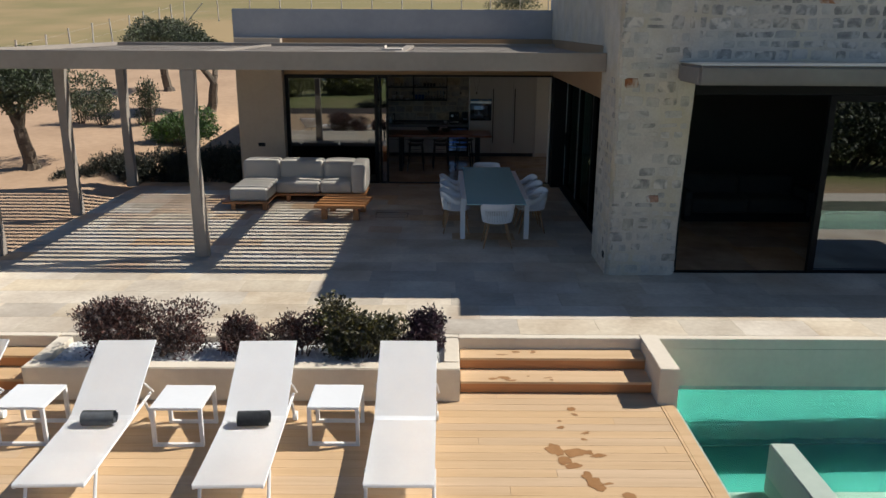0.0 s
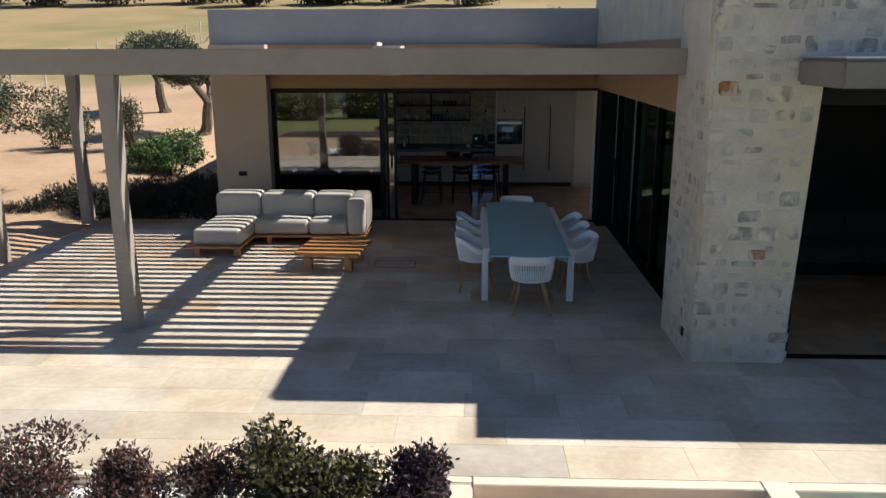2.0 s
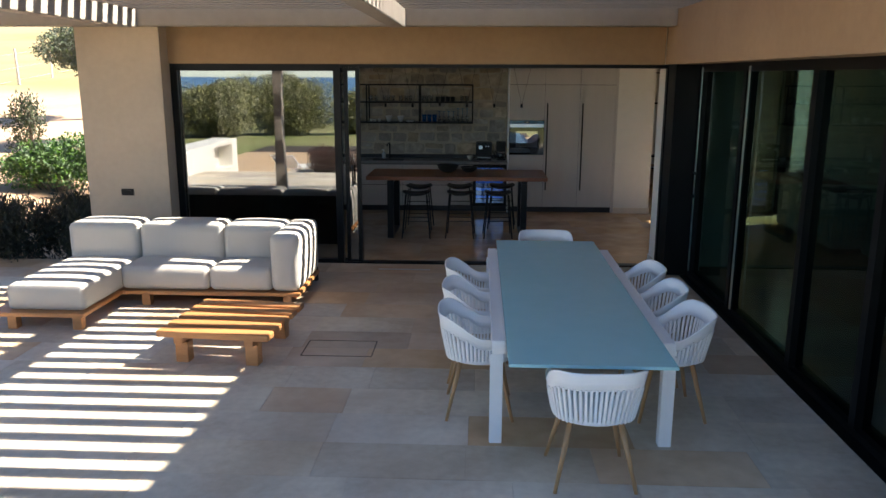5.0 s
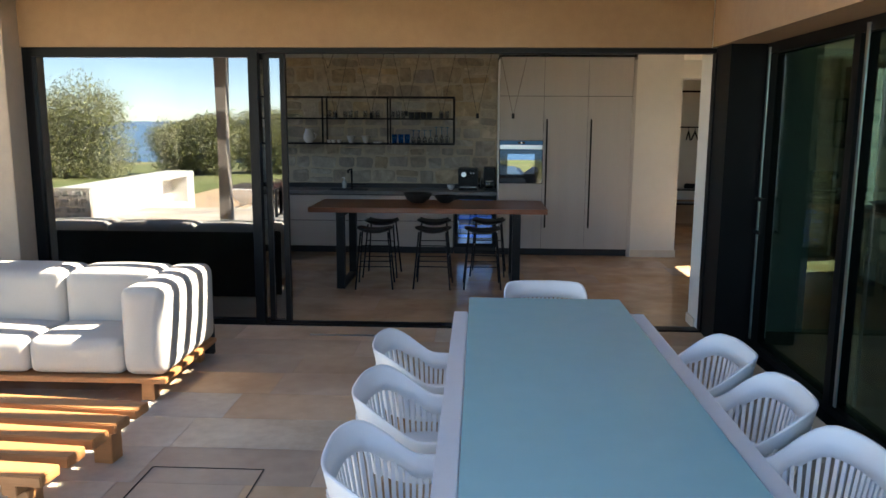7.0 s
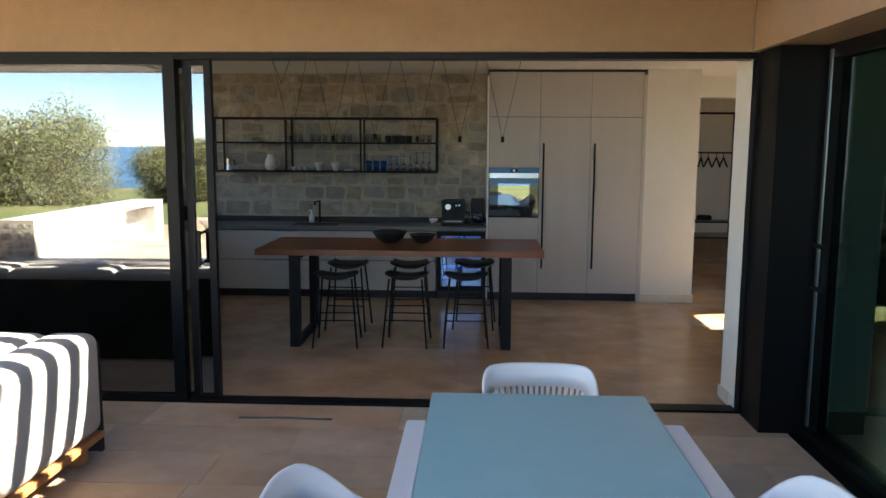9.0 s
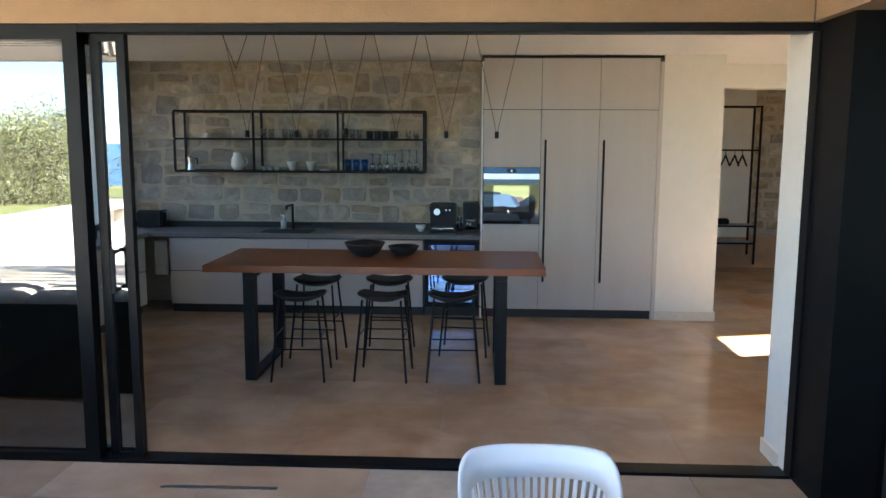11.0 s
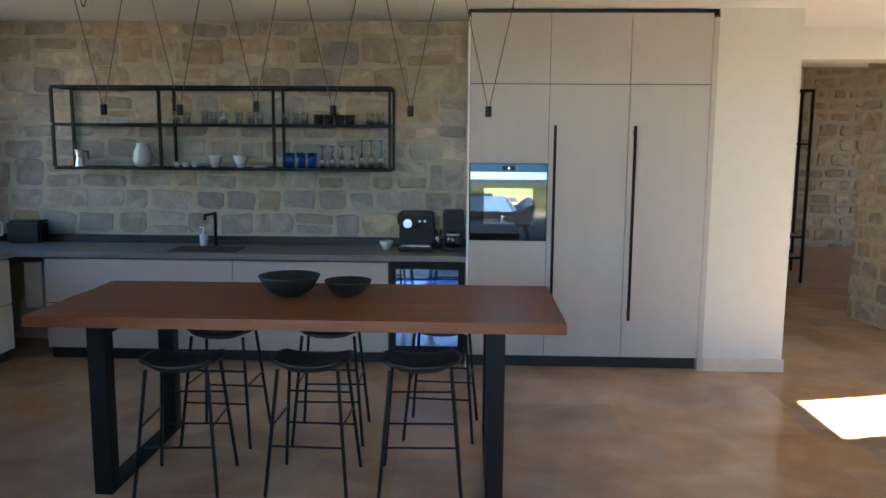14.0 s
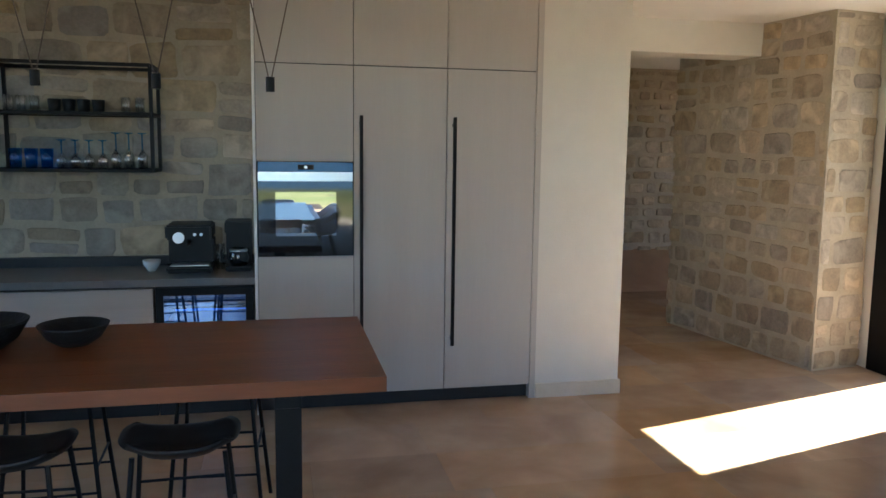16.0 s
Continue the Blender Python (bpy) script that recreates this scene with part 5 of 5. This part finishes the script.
put(solid("bowl", lathe([(0.06, 0), (0.15, 0.05), (0.19, 0.09), (0.18, 0.09), (0.05, 0.012), (0.001, 0.012)], 22), BOWL, "dark shallow bowl on the sideboard", "bowl", smooth=True), 4.30, 20.2, 0.891)
lsofa = thing("living_sofa", "dark grey sofa in the shaded living room", "sofa", at=(4.9, 14.6, 0))
for a in ((-1.1, 0.0), (0.0, 1.1)):
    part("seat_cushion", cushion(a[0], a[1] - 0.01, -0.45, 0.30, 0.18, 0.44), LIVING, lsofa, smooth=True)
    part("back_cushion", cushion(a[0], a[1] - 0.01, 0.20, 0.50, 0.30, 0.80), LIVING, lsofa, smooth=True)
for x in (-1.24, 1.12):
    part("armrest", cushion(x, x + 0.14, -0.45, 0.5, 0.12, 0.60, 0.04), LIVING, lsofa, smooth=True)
part("base", boxes((-1.2, 1.22, -0.40, 0.48, 0.0, 0.17)), BLACKMAT, lsofa)

# hall
coat = thing("coat_rack", "tall black steel coat rack with hangers in the hall", "coat rack", at=(3.42, 25.95, 0))
for x in (-0.55, 0.62):
    for y in (-0.16, 0.16):
        part("upright", boxes((x - 0.015, x + 0.015, y - 0.015, y + 0.015, 0, 2.48)), BLACKMAT, coat)
for z in (0.35, 0.62, 1.80, 2.465):
    for y in (-0.16, 0.16):
        part("rail", boxes((-0.55, 0.62, y - 0.012, y + 0.012, z - 0.012, z + 0.012)), BLACKMAT, coat)
    for x in (-0.55, 0.62):
        part("cross_bar", boxes((x - 0.012, x + 0.012, -0.145, 0.145, z - 0.012, z + 0.012)), BLACKMAT, coat)
for z in (0.35, 0.62):
    part("shelf_board", boxes((-0.53, 0.60, -0.145, 0.145, z + 0.012, z + 0.02)), WORKTOP, coat)
hang = thing("coat_hanger", "black coat hanger on the rack", "hanger", "hangers on the coat rack", at=(3.46, 25.95, 1.50))
part("hook", rods(((0, 0, 0.22), (0, 0, 0.31), 0.006)), BLACKMAT, hang)
part("arm", rods(((0, -0.15, 0.06), (0, 0, 0.22), 0.014), ((0, 0.15, 0.06), (0, 0, 0.22), 0.014)), BLACKMAT, hang)
for x in (3.52, 3.66, 3.78):
    copy_thing(hang, pose(x + 0.06, 25.95, 1.50, 0, 0, 8))
put(solid("shoe", cushion(-0.12, 0.12, -0.045, 0.045, 0, 0.09, 0.03, 0.01), BLACKMAT, "black shoe on the coat rack shelf", "shoe", smooth=True), 3.55, 25.92, 0.641)


# ---- planting ----
GARDENLEAF = mat("sunny_green_leaf", (0.25, 0.24, 0.105), (0.15, 0.155, 0.06), 1.2, 0.6, spread=0.4)


def foliage(name, blobs, count, size, material, parent, seed, upright=0.0, hollow_to=0.55, slim=0.45):
    """Loose leaves in the shell of several uneven lumps, one mesh."""
    r = np.random.default_rng(seed)
    vol = np.array([b[3] * b[4] * b[5] for b in blobs]) ** 0.7
    pick = r.choice(len(blobs), count, p=vol / vol.sum())
    b = np.array(blobs)[pick]
    d = r.normal(size=(count, 3))
    d /= np.linalg.norm(d, axis=1)[:, None]
    lump = np.array([noise.noise(Vector(v) * 2.2 + Vector((seed, k, 0))) for v, k in zip(d, pick)])
    rad = r.uniform(hollow_to, 1.0, count) ** 0.6 * (1 + 0.42 * lump)
    c = b[:, :3] + d * b[:, 3:] * rad[:, None]
    a = r.normal(size=(count, 3)) + d * 0.8
    a[:, 2] += upright
    a /= np.linalg.norm(a, axis=1)[:, None]
    s = np.cross(a, r.normal(size=(count, 3)))
    s /= np.linalg.norm(s, axis=1)[:, None]
    ln = size * r.uniform(0.6, 1.3, count)[:, None]
    nrm = np.cross(a, s)
    v = np.stack([c - a * ln * 0.5, c + s * ln * slim * 0.5 + nrm * ln * 0.06, c + a * ln * 0.5, c - s * ln * slim * 0.5 + nrm * ln * 0.06], 1).reshape(-1, 3)
    me = bpy.data.meshes.new(name)
    me.from_pydata(v.tolist(), [], (np.arange(count)[:, None] * 4 + np.arange(4)).tolist())
    me.materials.append(material)
    ob = new(name, me)
    ob.parent = parent
    return ob


def limbs(bm, a, heading, length, radius, depth, r, tips):
    """A crooked branch that forks."""
    p, h = Vector(a), Vector(heading).normalized()
    seg = 3
    for k in range(seg):
        q2 = p + h * length / seg
        rod(bm, p, q2, radius * (1 - 0.22 * k / seg), radius * (1 - 0.22 * (k + 1) / seg), 7)
        p = q2
        h = (h + Vector((r.uniform(-1, 1), r.uniform(-1, 1), r.uniform(-0.25, 0.5))) * 0.28).normalized()
    if depth == 0:
        tips.append(p.copy())
        return
    for k in range(2 + (depth > 1)):
        d = (h + Vector((r.uniform(-1, 1), r.uniform(-1, 1), r.uniform(-0.1, 0.6))) * 0.8).normalized()
        limbs(bm, p, d, length * 0.72, radius * 0.6, depth - 1, r, tips)


def tree(name, x, y, h, spread, seed, label, leaf, count, size, lean=(0, 0)):
    z = height(x, y)
    r = random.Random(seed)
    t = thing(name, label, "tree", at=(x, y, z - 0.05))
    bm, tips = bmesh.new(), []
    limbs(bm, (0, 0, 0), (0.25 * r.uniform(-1, 1) + lean[0], lean[1], 1), h * 0.32, 0.055 * h, 2, r, tips)
    rod(bm, (0, 0, -0.02), (0, 0, 0.18), 0.085 * h, 0.055 * h, 9)
    part("trunk", bm, BARK, t, "gnarled grey-brown trunk")
    blobs = [(p.x, p.y, p.z, *(spread * r.uniform(0.28, 0.46) for _ in range(2)), h * r.uniform(0.10, 0.18)) for p in tips]
    blobs += [(r.uniform(-0.5, 0.5) * spread, r.uniform(-0.5, 0.5) * spread, h * r.uniform(0.55, 0.8), spread * 0.35, spread * 0.35, h * 0.15) for _ in range(5)]
    foliage("crown", blobs, count, size, leaf, t, seed, slim=0.38)
    return t


def shrub(name, x, y, z, w, d, h, seed, label, leaf, count, size, upright=0.3, slim=0.5, lumps=9, low=0.35):
    r = random.Random(seed)
    t = thing(name, label, "shrub", at=(x, y, z))
    bm = bmesh.new()
    blobs = []
    for k in range(lumps):
        bx, by = r.uniform(-0.62, 0.62) * w / 2, r.uniform(-0.6, 0.6) * d / 2
        bz = h * r.uniform(low, 0.74)
        blobs.append((bx, by, bz, w * r.uniform(0.16, 0.28), d * r.uniform(0.2, 0.32), h * r.uniform(0.18, 0.30)))
        rod(bm, (bx * 0.4, by * 0.4, -0.02), (bx, by, bz), 0.012 * h + 0.004, 0.004, 6)
    part("woody_base", bm, BARK, t)
    foliage("leaves", blobs, count, size, leaf, t, seed, upright, slim=slim, hollow_to=0.25)
    return t


PZ = DECKZ + 0.33
shrub("planter_shrub", -4.45, 7.93, PZ, 1.55, 0.8, 0.74, 11, "dense purple-red shrub in the white-pebbled planter", PURPLE, 13000, 0.048, upright=0.8, lumps=20, low=0.2, slim=0.4)
shrub("planter_shrub", -3.22, 7.95, PZ, 0.78, 0.6, 0.60, 12, "reddish bronze shrub in the white-pebbled planter", PURPLE, 5200, 0.045, upright=0.9, lumps=12, low=0.2, slim=0.4)
shrub("planter_shrub", -2.62, 7.95, PZ, 0.64, 0.55, 0.56, 13, "small red shrub in the white-pebbled planter", PURPLE, 4000, 0.044, upright=0.9, lumps=11, low=0.2, slim=0.4)
shrub("planter_shrub", -1.93, 7.95, PZ, 1.05, 0.7, 0.78, 14, "olive-green and bronze shrub in the planter", MIXLEAF, 7500, 0.058, upright=0.6, lumps=16, low=0.2)
shrub("planter_shrub", -1.22, 7.95, PZ, 0.60, 0.55, 0.66, 15, "dark plum shrub in the corner of the planter", PLUM, 4400, 0.05, upright=0.6, lumps=12, low=0.2)

pb_v, pb_f = [], []
pr = random.Random(77)
for k in range(1500):
    x, y, z, r_ = pr.uniform(-5.42, -0.98), pr.uniform(7.64, 8.32), PZ + pr.uniform(0.002, 0.014), pr.uniform(0.012, 0.028)
    i0 = len(pb_v)
    pb_v += [(x + r_ * pr.uniform(0.7, 1.2), y, z), (x, y + r_ * pr.uniform(0.7, 1.2), z), (x - r_, y, z), (x, y - r_, z), (x, y, z + r_ * 0.7), (x, y, z - r_ * 0.7)]
    pb_f += [(i0 + a, i0 + (a + 1) % 4, i0 + 4) for a in range(4)] + [(i0 + (a + 1) % 4, i0 + a, i0 + 5) for a in range(4)]
pb_me = bpy.data.meshes.new("pebbles")
pb_me.from_pydata(pb_v, [], pb_f)
pb_me.materials.append(PEBBLE)
tagged(new("pebbles", pb_me), "loose white pebbles in the planter", "pebbles", kind="stuff")

hedge = thing("hedge", "dark clipped rosemary hedge beside the terrace", "hedge", at=(-7.6, 18.3, -0.1))
hb = [(-1.7 + 0.34 * k, 0.25 * math.sin(k * 1.7), 0.30 + 0.016 * k + 0.03 * math.sin(k * 2.3), 0.36, 0.55, 0.40 + 0.012 * k) for k in range(12)] + [(-2.1 - 0.35 * k, -0.15 - 0.2 * k, 0.2 - 0.05 * k, 0.3, 0.45, 0.25) for k in range(2)]
foliage("leaves", hb, 30000, 0.095, DARKLEAF, hedge, 21, upright=1.3, hollow_to=0.2, slim=0.22)
hbm = bmesh.new()
for k, q_ in enumerate(hb):
    for j in range(3):
        rod(hbm, (q_[0] + 0.1 * j - 0.1, q_[1] + 0.08 * j, 0.0), (q_[0] + 0.16 * j - 0.16, q_[1], q_[2] + 0.3), 0.012, 0.004, 5)
tagged(part("woody_base", hbm, BARK, hedge), kind="stuff")

shrub("bush", -8.3, 21.8, height(-8.3, 21.8), 2.0, 1.6, 1.15, 31, "bright green rounded bush on sandy earth", GREENLEAF, 11000, 0.07, lumps=16)
shrub("young_shrub", -11.5, 23.8, height(-11.5, 23.8), 1.0, 0.9, 1.3, 32, "thin young shrub with pale green leaves", OLIVE, 1500, 0.09, upright=1.3, lumps=15, low=0.12, slim=0.35)
shrub("young_shrub", -10.1, 23.9, height(-10.1, 23.9), 0.9, 0.8, 1.6, 33, "thin upright young shrub with dark leaves", OLIVE, 1900, 0.09, upright=1.3, lumps=16, low=0.12, slim=0.35)
shrub("young_shrub", -12.3, 24.0, height(-12.3, 24.0), 0.9, 0.8, 1.2, 34, "sparse young shrub on sandy earth", OLIVE, 1200, 0.09, upright=1.3, lumps=13, low=0.12, slim=0.35)
shrub("bush", -11.0, 15.6, height(-11, 15.6), 0.9, 0.8, 0.6, 35, "low dark bush on sandy earth", DARKLEAF, 2200, 0.06)
shrub("bush", -17.0, 45, height(-17, 45), 2.8, 2, 1.0, 36, "grey-green bush before the dry field", OLIVE, 5000, 0.13, lumps=14)
shrub("bush", 4.0, 62, height(4, 62), 5, 3, 2.2, 38, "grey-green bush before the dry field", OLIVE, 3000, 0.14, lumps=14)
tree("olive_tree", -11.15, 18.6, 3.3, 2.4, 41, "old olive tree with a gnarled forked trunk", OLIVE, 30000, 0.085)
tree("olive_tree", -8.9, 26.2, 3.2, 1.8, 42, "olive tree with a twisted dark trunk", OLIVE, 17000, 0.09, lean=(0.3, 0))
tree("olive_tree", -11.6, 30.2, 3.2, 1.9, 43, "olive tree on the sandy slope", OLIVE, 15000, 0.10)
for k, (x, y, w, h) in enumerate(((-20.5, -11, 8.0, 4.9), (-27, -6, 8.0, 5.0), (-15.2, -15, 5.0, 3.4), (-11.5, -17, 5.5, 3.6), (-7.5, -20, 4.5, 3.0), (7.5, -22, 6, 3.4), (14, -18, 7, 4.0), (21, -14, 7, 3.8), (27, -12, 8, 4.4))):
    shrub("garden_bush", x, y, height(x, y), w, w * 0.8, h, 60 + k, "large rounded garden bush between lawn and sea", GARDENLEAF, 56000 if x < -10 else 16000, 0.12 if x < -10 else 0.24, lumps=40, low=0.14, upright=0)
for x, y, w, h, k in ((11.5, -1.6, 6.5, 2.7, 81), (17.5, -0.6, 7.0, 3.0, 82)):
    shrub("garden_bush", x, y, height(x, y), w, w * 0.5, h, k, "dark evergreen bush beyond the pool coping", OLIVE, 14000, 0.16, lumps=26, low=0.2, upright=0)
for k in range(9):
    x, y = -62 + 7.5 * k, 90 + 1.5 * math.sin(k * 2.1)
    shrub("tree_clump", x, y, height(x, y), 8.5, 4, 4.0 + 0.8 * math.sin(k * 1.7), 90 + k, "far dark tree clump behind the dry field", DARKLEAF, 5000, 0.40, lumps=18, low=0.2, upright=0)
shrub("bush", -4.6, -6.4, -0.95, 2.4, 1.2, 0.9, 71, "low dark bush beside the lawn path", DARKLEAF, 3000, 0.09)

garden_wall = thing("garden_wall", "low white rendered garden wall with a stone end", "low wall", at=(-8.08, 8.2, 0))
part("wall", boxes((-0.35, 0.35, -2.7, -2.25, -0.5, 0.62), (-0.35, -0.05, -2.25, -0.75, -0.5, 0.62), (-0.05, 0.35, -2.25, -0.75, 0.50, 0.62), (-0.05, 0.35, -2.25, -0.75, -0.5, -0.12), (-0.35, 0.35, -0.75, 2.55, -0.5, 0.62), bevel=0.01), WHITEWALL, garden_wall)
part("stone_end", boxes((-0.37, 0.37, 2.551, 2.68, -0.1, 0.63)), MORTAR_OUT, garden_wall)

fence = thing("fence", "wire fence on pale wooden posts across the dry field", "fence", at=(-18, 54, 0))
fp = []
for k in range(30):
    x, y = (-20.0 + 0.03 * k, 20.0 + 2.5 * k) if k < 16 else (-19.5 + 2.2 * (k - 15), 58.0 + 0.25 * (k - 15))
    z = height(x, y)
    fp.append(Vector((x + 18, y - 54, z + 1.25)))
    part("post", rods(((x + 18, y - 54, z - 0.1), (x + 18 + 0.06 * math.sin(k * 3), y - 54, z + 1.45), 0.045), sides=7), WOODPOST, fence)
part("brace", rods(((-1.4, 3.6, height(-19.4, 57.6)), (-0.2, 3.6, height(-18.2, 57.6) + 1.3), 0.04), sides=7), WOODPOST, fence)
for d in (0.0, 0.55, 1.05):
    part("wire", rods(*[(a - Vector((0, 0, d)), b - Vector((0, 0, d)), 0.004) for a, b in zip(fp, fp[1:])], sides=4), WOODPOST, fence)


# ---- pieces: stones, slabs, planks ----
def stone_mesh(seed, material):
    """An uneven stone face one unit wide and high in x and z, standing out towards -y."""
    r = random.Random(seed)
    bm = bmesh.new()
    j = lambda: r.uniform(-0.035, 0.035)
    pts = []
    for sx, sz in ((1, 1), (-1, 1), (-1, -1), (1, -1)):
        c, d = r.uniform(0.04, 0.16), r.uniform(0.06, 0.2)
        two = [(sx * 0.5, sz * (0.5 - d)), (sx * (0.5 - c), sz * 0.5)]
        two = two if sx * sz > 0 else two[::-1]
        mid = (0.0 + j() * 3, sz * 0.5 + j()) if sx * sz > 0 else (sx * 0.5 + j(), j() * 3)
        pts += [(p + j(), q_ + j()) for p, q_ in two] + [mid]
    sides = len(pts)
    r0 = [bm.verts.new((x, 0.5, z)) for x, z in pts]
    r1 = [bm.verts.new((x * 0.97, -0.25, z * 0.97)) for x, z in pts]
    r2 = [bm.verts.new((x * 0.90, -1 + r.uniform(-0.25, 0.2), z * 0.88)) for x, z in pts]
    for a, b in ((r0, r1), (r1, r2)):
        for k in range(sides):
            bm.faces.new((a[k], a[(k + 1) % sides], b[(k + 1) % sides], b[k]))
    bm.faces.new(r2)
    return mesh_of("stone", bm, material)


STONES_IN = [stone_mesh(100 + k, STONE_IN) for k in range(8)]
STONES_OUT = [stone_mesh(120 + k, STONE_OUT) for k in range(8)]
STONES_GREY = [stone_mesh(110 + k, STONE_GREY) for k in range(6)]
STONES_PALE = [stone_mesh(130 + k, STONE_PALE) for k in range(6)]
STONES_RUST = [stone_mesh(140 + k, STONE_RUST) for k in range(2)]


def lay_stones(parent, m, u0, u1, v0, v1, meshes, seed, wide, tall, gap, proud, rust=0.0, keep=1.0, free=lambda u, v: True):
    """Stones in uneven courses over the face u0..u1, v0..v1 of the plane m (x along, z up, -y outward)."""
    r = random.Random(seed)
    v = v0
    while v < v1 - 0.05:
        h = min(r.uniform(*tall), v1 - v)
        u = u0 - r.uniform(0, wide[0])
        while u < u1 - 0.04:
            w = min(r.uniform(*wide), u1 - u)
            a = max(u, u0)
            if u + w - a > 0.07:
                cells = [(a, v, u + w - a, h)]
                if h > 0.21 and r.random() < 0.18:
                    cells = [(a, v, u + w - a, h * 0.5), (a, v + h * 0.5, u + w - a, h * 0.5)]
                for x, z, cw, c_h in cells:
                    cx, cz = x + cw / 2, z + c_h / 2
                    if r.random() > keep or not free(cx, cz):
                        continue
                    gw, gh = max(0.04, cw - r.uniform(*gap)), max(0.035, c_h - r.uniform(*gap))
                    me = r.choice(STONES_RUST if r.random() < rust else meshes)
                    jig = Vector((cx + r.uniform(-0.008, 0.008), 0, cz + r.uniform(-0.012, 0.012)))
                    ob = new("stone", me)
                    ob.parent = parent
                    ob.matrix_basis = m @ Matrix.Translation(jig) @ Matrix.Rotation(radians(r.uniform(-4, 4)), 4, "Y") @ Matrix.Diagonal((gw, proud * r.uniform(0.6, 1.3), gh, 1))
            u += w
        v += h


lay_stones(north, pose(0, 22.53, 0), -4.55, -0.25, 0.96, 1.94, STONES_GREY * 2 + STONES_IN[:3], 5, (0.20, 0.43), (0.155, 0.26), (0.016, 0.045), 0.004)
lay_stones(north, pose(0, 22.53, 0), -4.55, -0.25, 1.94, H, STONES_IN * 2 + STONES_GREY[:3], 15, (0.20, 0.43), (0.155, 0.25), (0.016, 0.045), 0.004)
lay_stones(hall_e, pose(4.05, 0, 0, 0, 0, -90), -24.0, -22.1, 0.0, H, STONES_IN, 6, (0.19, 0.38), (0.14, 0.24), (0.022, 0.06), 0.006)
lay_stones(hall_e, pose(0, 22.10, 0), 4.05, 4.56, 0.0, H, STONES_IN, 7, (0.19, 0.36), (0.14, 0.24), (0.022, 0.06), 0.006)
lay_stones(hall_n, pose(0, 26.45, 0), 4.17, 6.15, 0.0, H, STONES_IN, 8, (0.18, 0.36), (0.13, 0.22), (0.04, 0.07), 0.018)
lay_stones(wing, pose(0, 10.80, 0), 1.49, 2.54, 0.02, TOPZ, STONES_PALE + STONES_OUT[:3], 9, (0.14, 0.34), (0.12, 0.22), (0.03, 0.09), 0.003, keep=0.75)
lay_stones(wing, pose(0, 10.80, 0), 2.56, 6.2, 3.17, TOPZ, STONES_PALE[:4] + STONES_OUT, 10, (0.14, 0.36), (0.10, 0.20), (0.02, 0.06), 0.005, rust=0.03, keep=0.9)
lay_stones(wing, pose(1.478, 0, 0, 0, 0, -90), -11.91, -10.82, 0.02, 2.94, STONES_PALE + STONES_OUT[:2], 13, (0.14, 0.32), (0.12, 0.22), (0.03, 0.08), 0.003, keep=0.85)
for x, z, w, h in ((1.68, 2.85, 0.19, 0.14), (2.11, 1.18, 0.17, 0.11)):
    piece("stone", STONES_RUST[0], wing, (x, 10.797, z), (w, 0.009, h))
lay_stones(garden_wall, pose(0, 2.68, 0, 0, 0, 180), -0.36, 0.36, -0.08, 0.62, STONES_OUT, 14, (0.14, 0.3), (0.10, 0.18), (0.03, 0.06), 0.014)


def slab_mesh(name, material):
    bm = bmesh.new()
    box(bm, 0, 1, 0, 1, -1, 0)
    return mesh_of(name, bm, material)


def pave(parent, name, me, x0, x1, y0, y1, deep, long, seed, gap=0.0025, thick=0.013, z=0.0, warm=None):
    r = random.Random(seed)
    n = max(1, round((y1 - y0) / deep))
    d = (y1 - y0) / n
    for k in range(n):
        x = x0 - r.uniform(0, long[0])
        while x < x1 - 0.02:
            w = r.uniform(*long)
            a, b = max(x, x0), min(x + w, x1)
            if b - a > 0.03:
                # Chance of the browner slab rises with y, towards the shaded house side.
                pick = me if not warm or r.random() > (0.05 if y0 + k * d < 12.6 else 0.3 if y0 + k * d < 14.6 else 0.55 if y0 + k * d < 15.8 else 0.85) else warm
                piece(name, pick, parent, (a + gap / 2, y0 + k * d + gap / 2, z), (b - a - gap, d - gap, thick))
            x += w


slab = slab_mesh("slab", TILE)
slab_in = slab_mesh("slab", TILE_IN)
pave(terrace, "slab", slab, -8.1, 1.84, 10.95, 17.82, 0.47, (0.6, 1.3), 3, warm=slab_mesh("slab", TILE_SHADE_BROWN))
pave(terrace, "slab", slab, -8.1, 6.2, 8.42, 10.95, 0.47, (0.6, 1.3), 12)
pave(terrace, "slab", slab, 6.2, 14.0, 8.42, 10.9, 0.47, (0.9, 1.5), 4)
floor_ob = bpy.data.objects["floor"]
pave(floor_ob, "slab", slab_in, -4.55, 4.56, 17.98, 22.5, 0.50, (0.7, 1.3), 5, gap=0.0008)
pave(floor_ob, "slab", slab_in, 2.27, 9.0, 22.5, 26.4, 0.6, (0.8, 1.4), 6, gap=0.001)
pave(floor_ob, "slab", slab_in, 1.90, 9.0, 11.0, 17.98, 0.7, (0.9, 1.5), 7, gap=0.003)

plank = slab_mesh("plank", DECK)
pave(deck_base, "plank", plank, -9.4, 1.44, -1.0, 7.69, 0.145, (5.0, 8.0), 8, gap=0.0028, thick=0.028, z=DECKZ)
border = slab_mesh("plank", DECK)
pave(deck_base, "plank", border, 1.445, 1.60, -1.0, 7.40, 2.1, (0.3, 0.3), 9, gap=0.004, thick=0.028, z=DECKZ + 0.001)
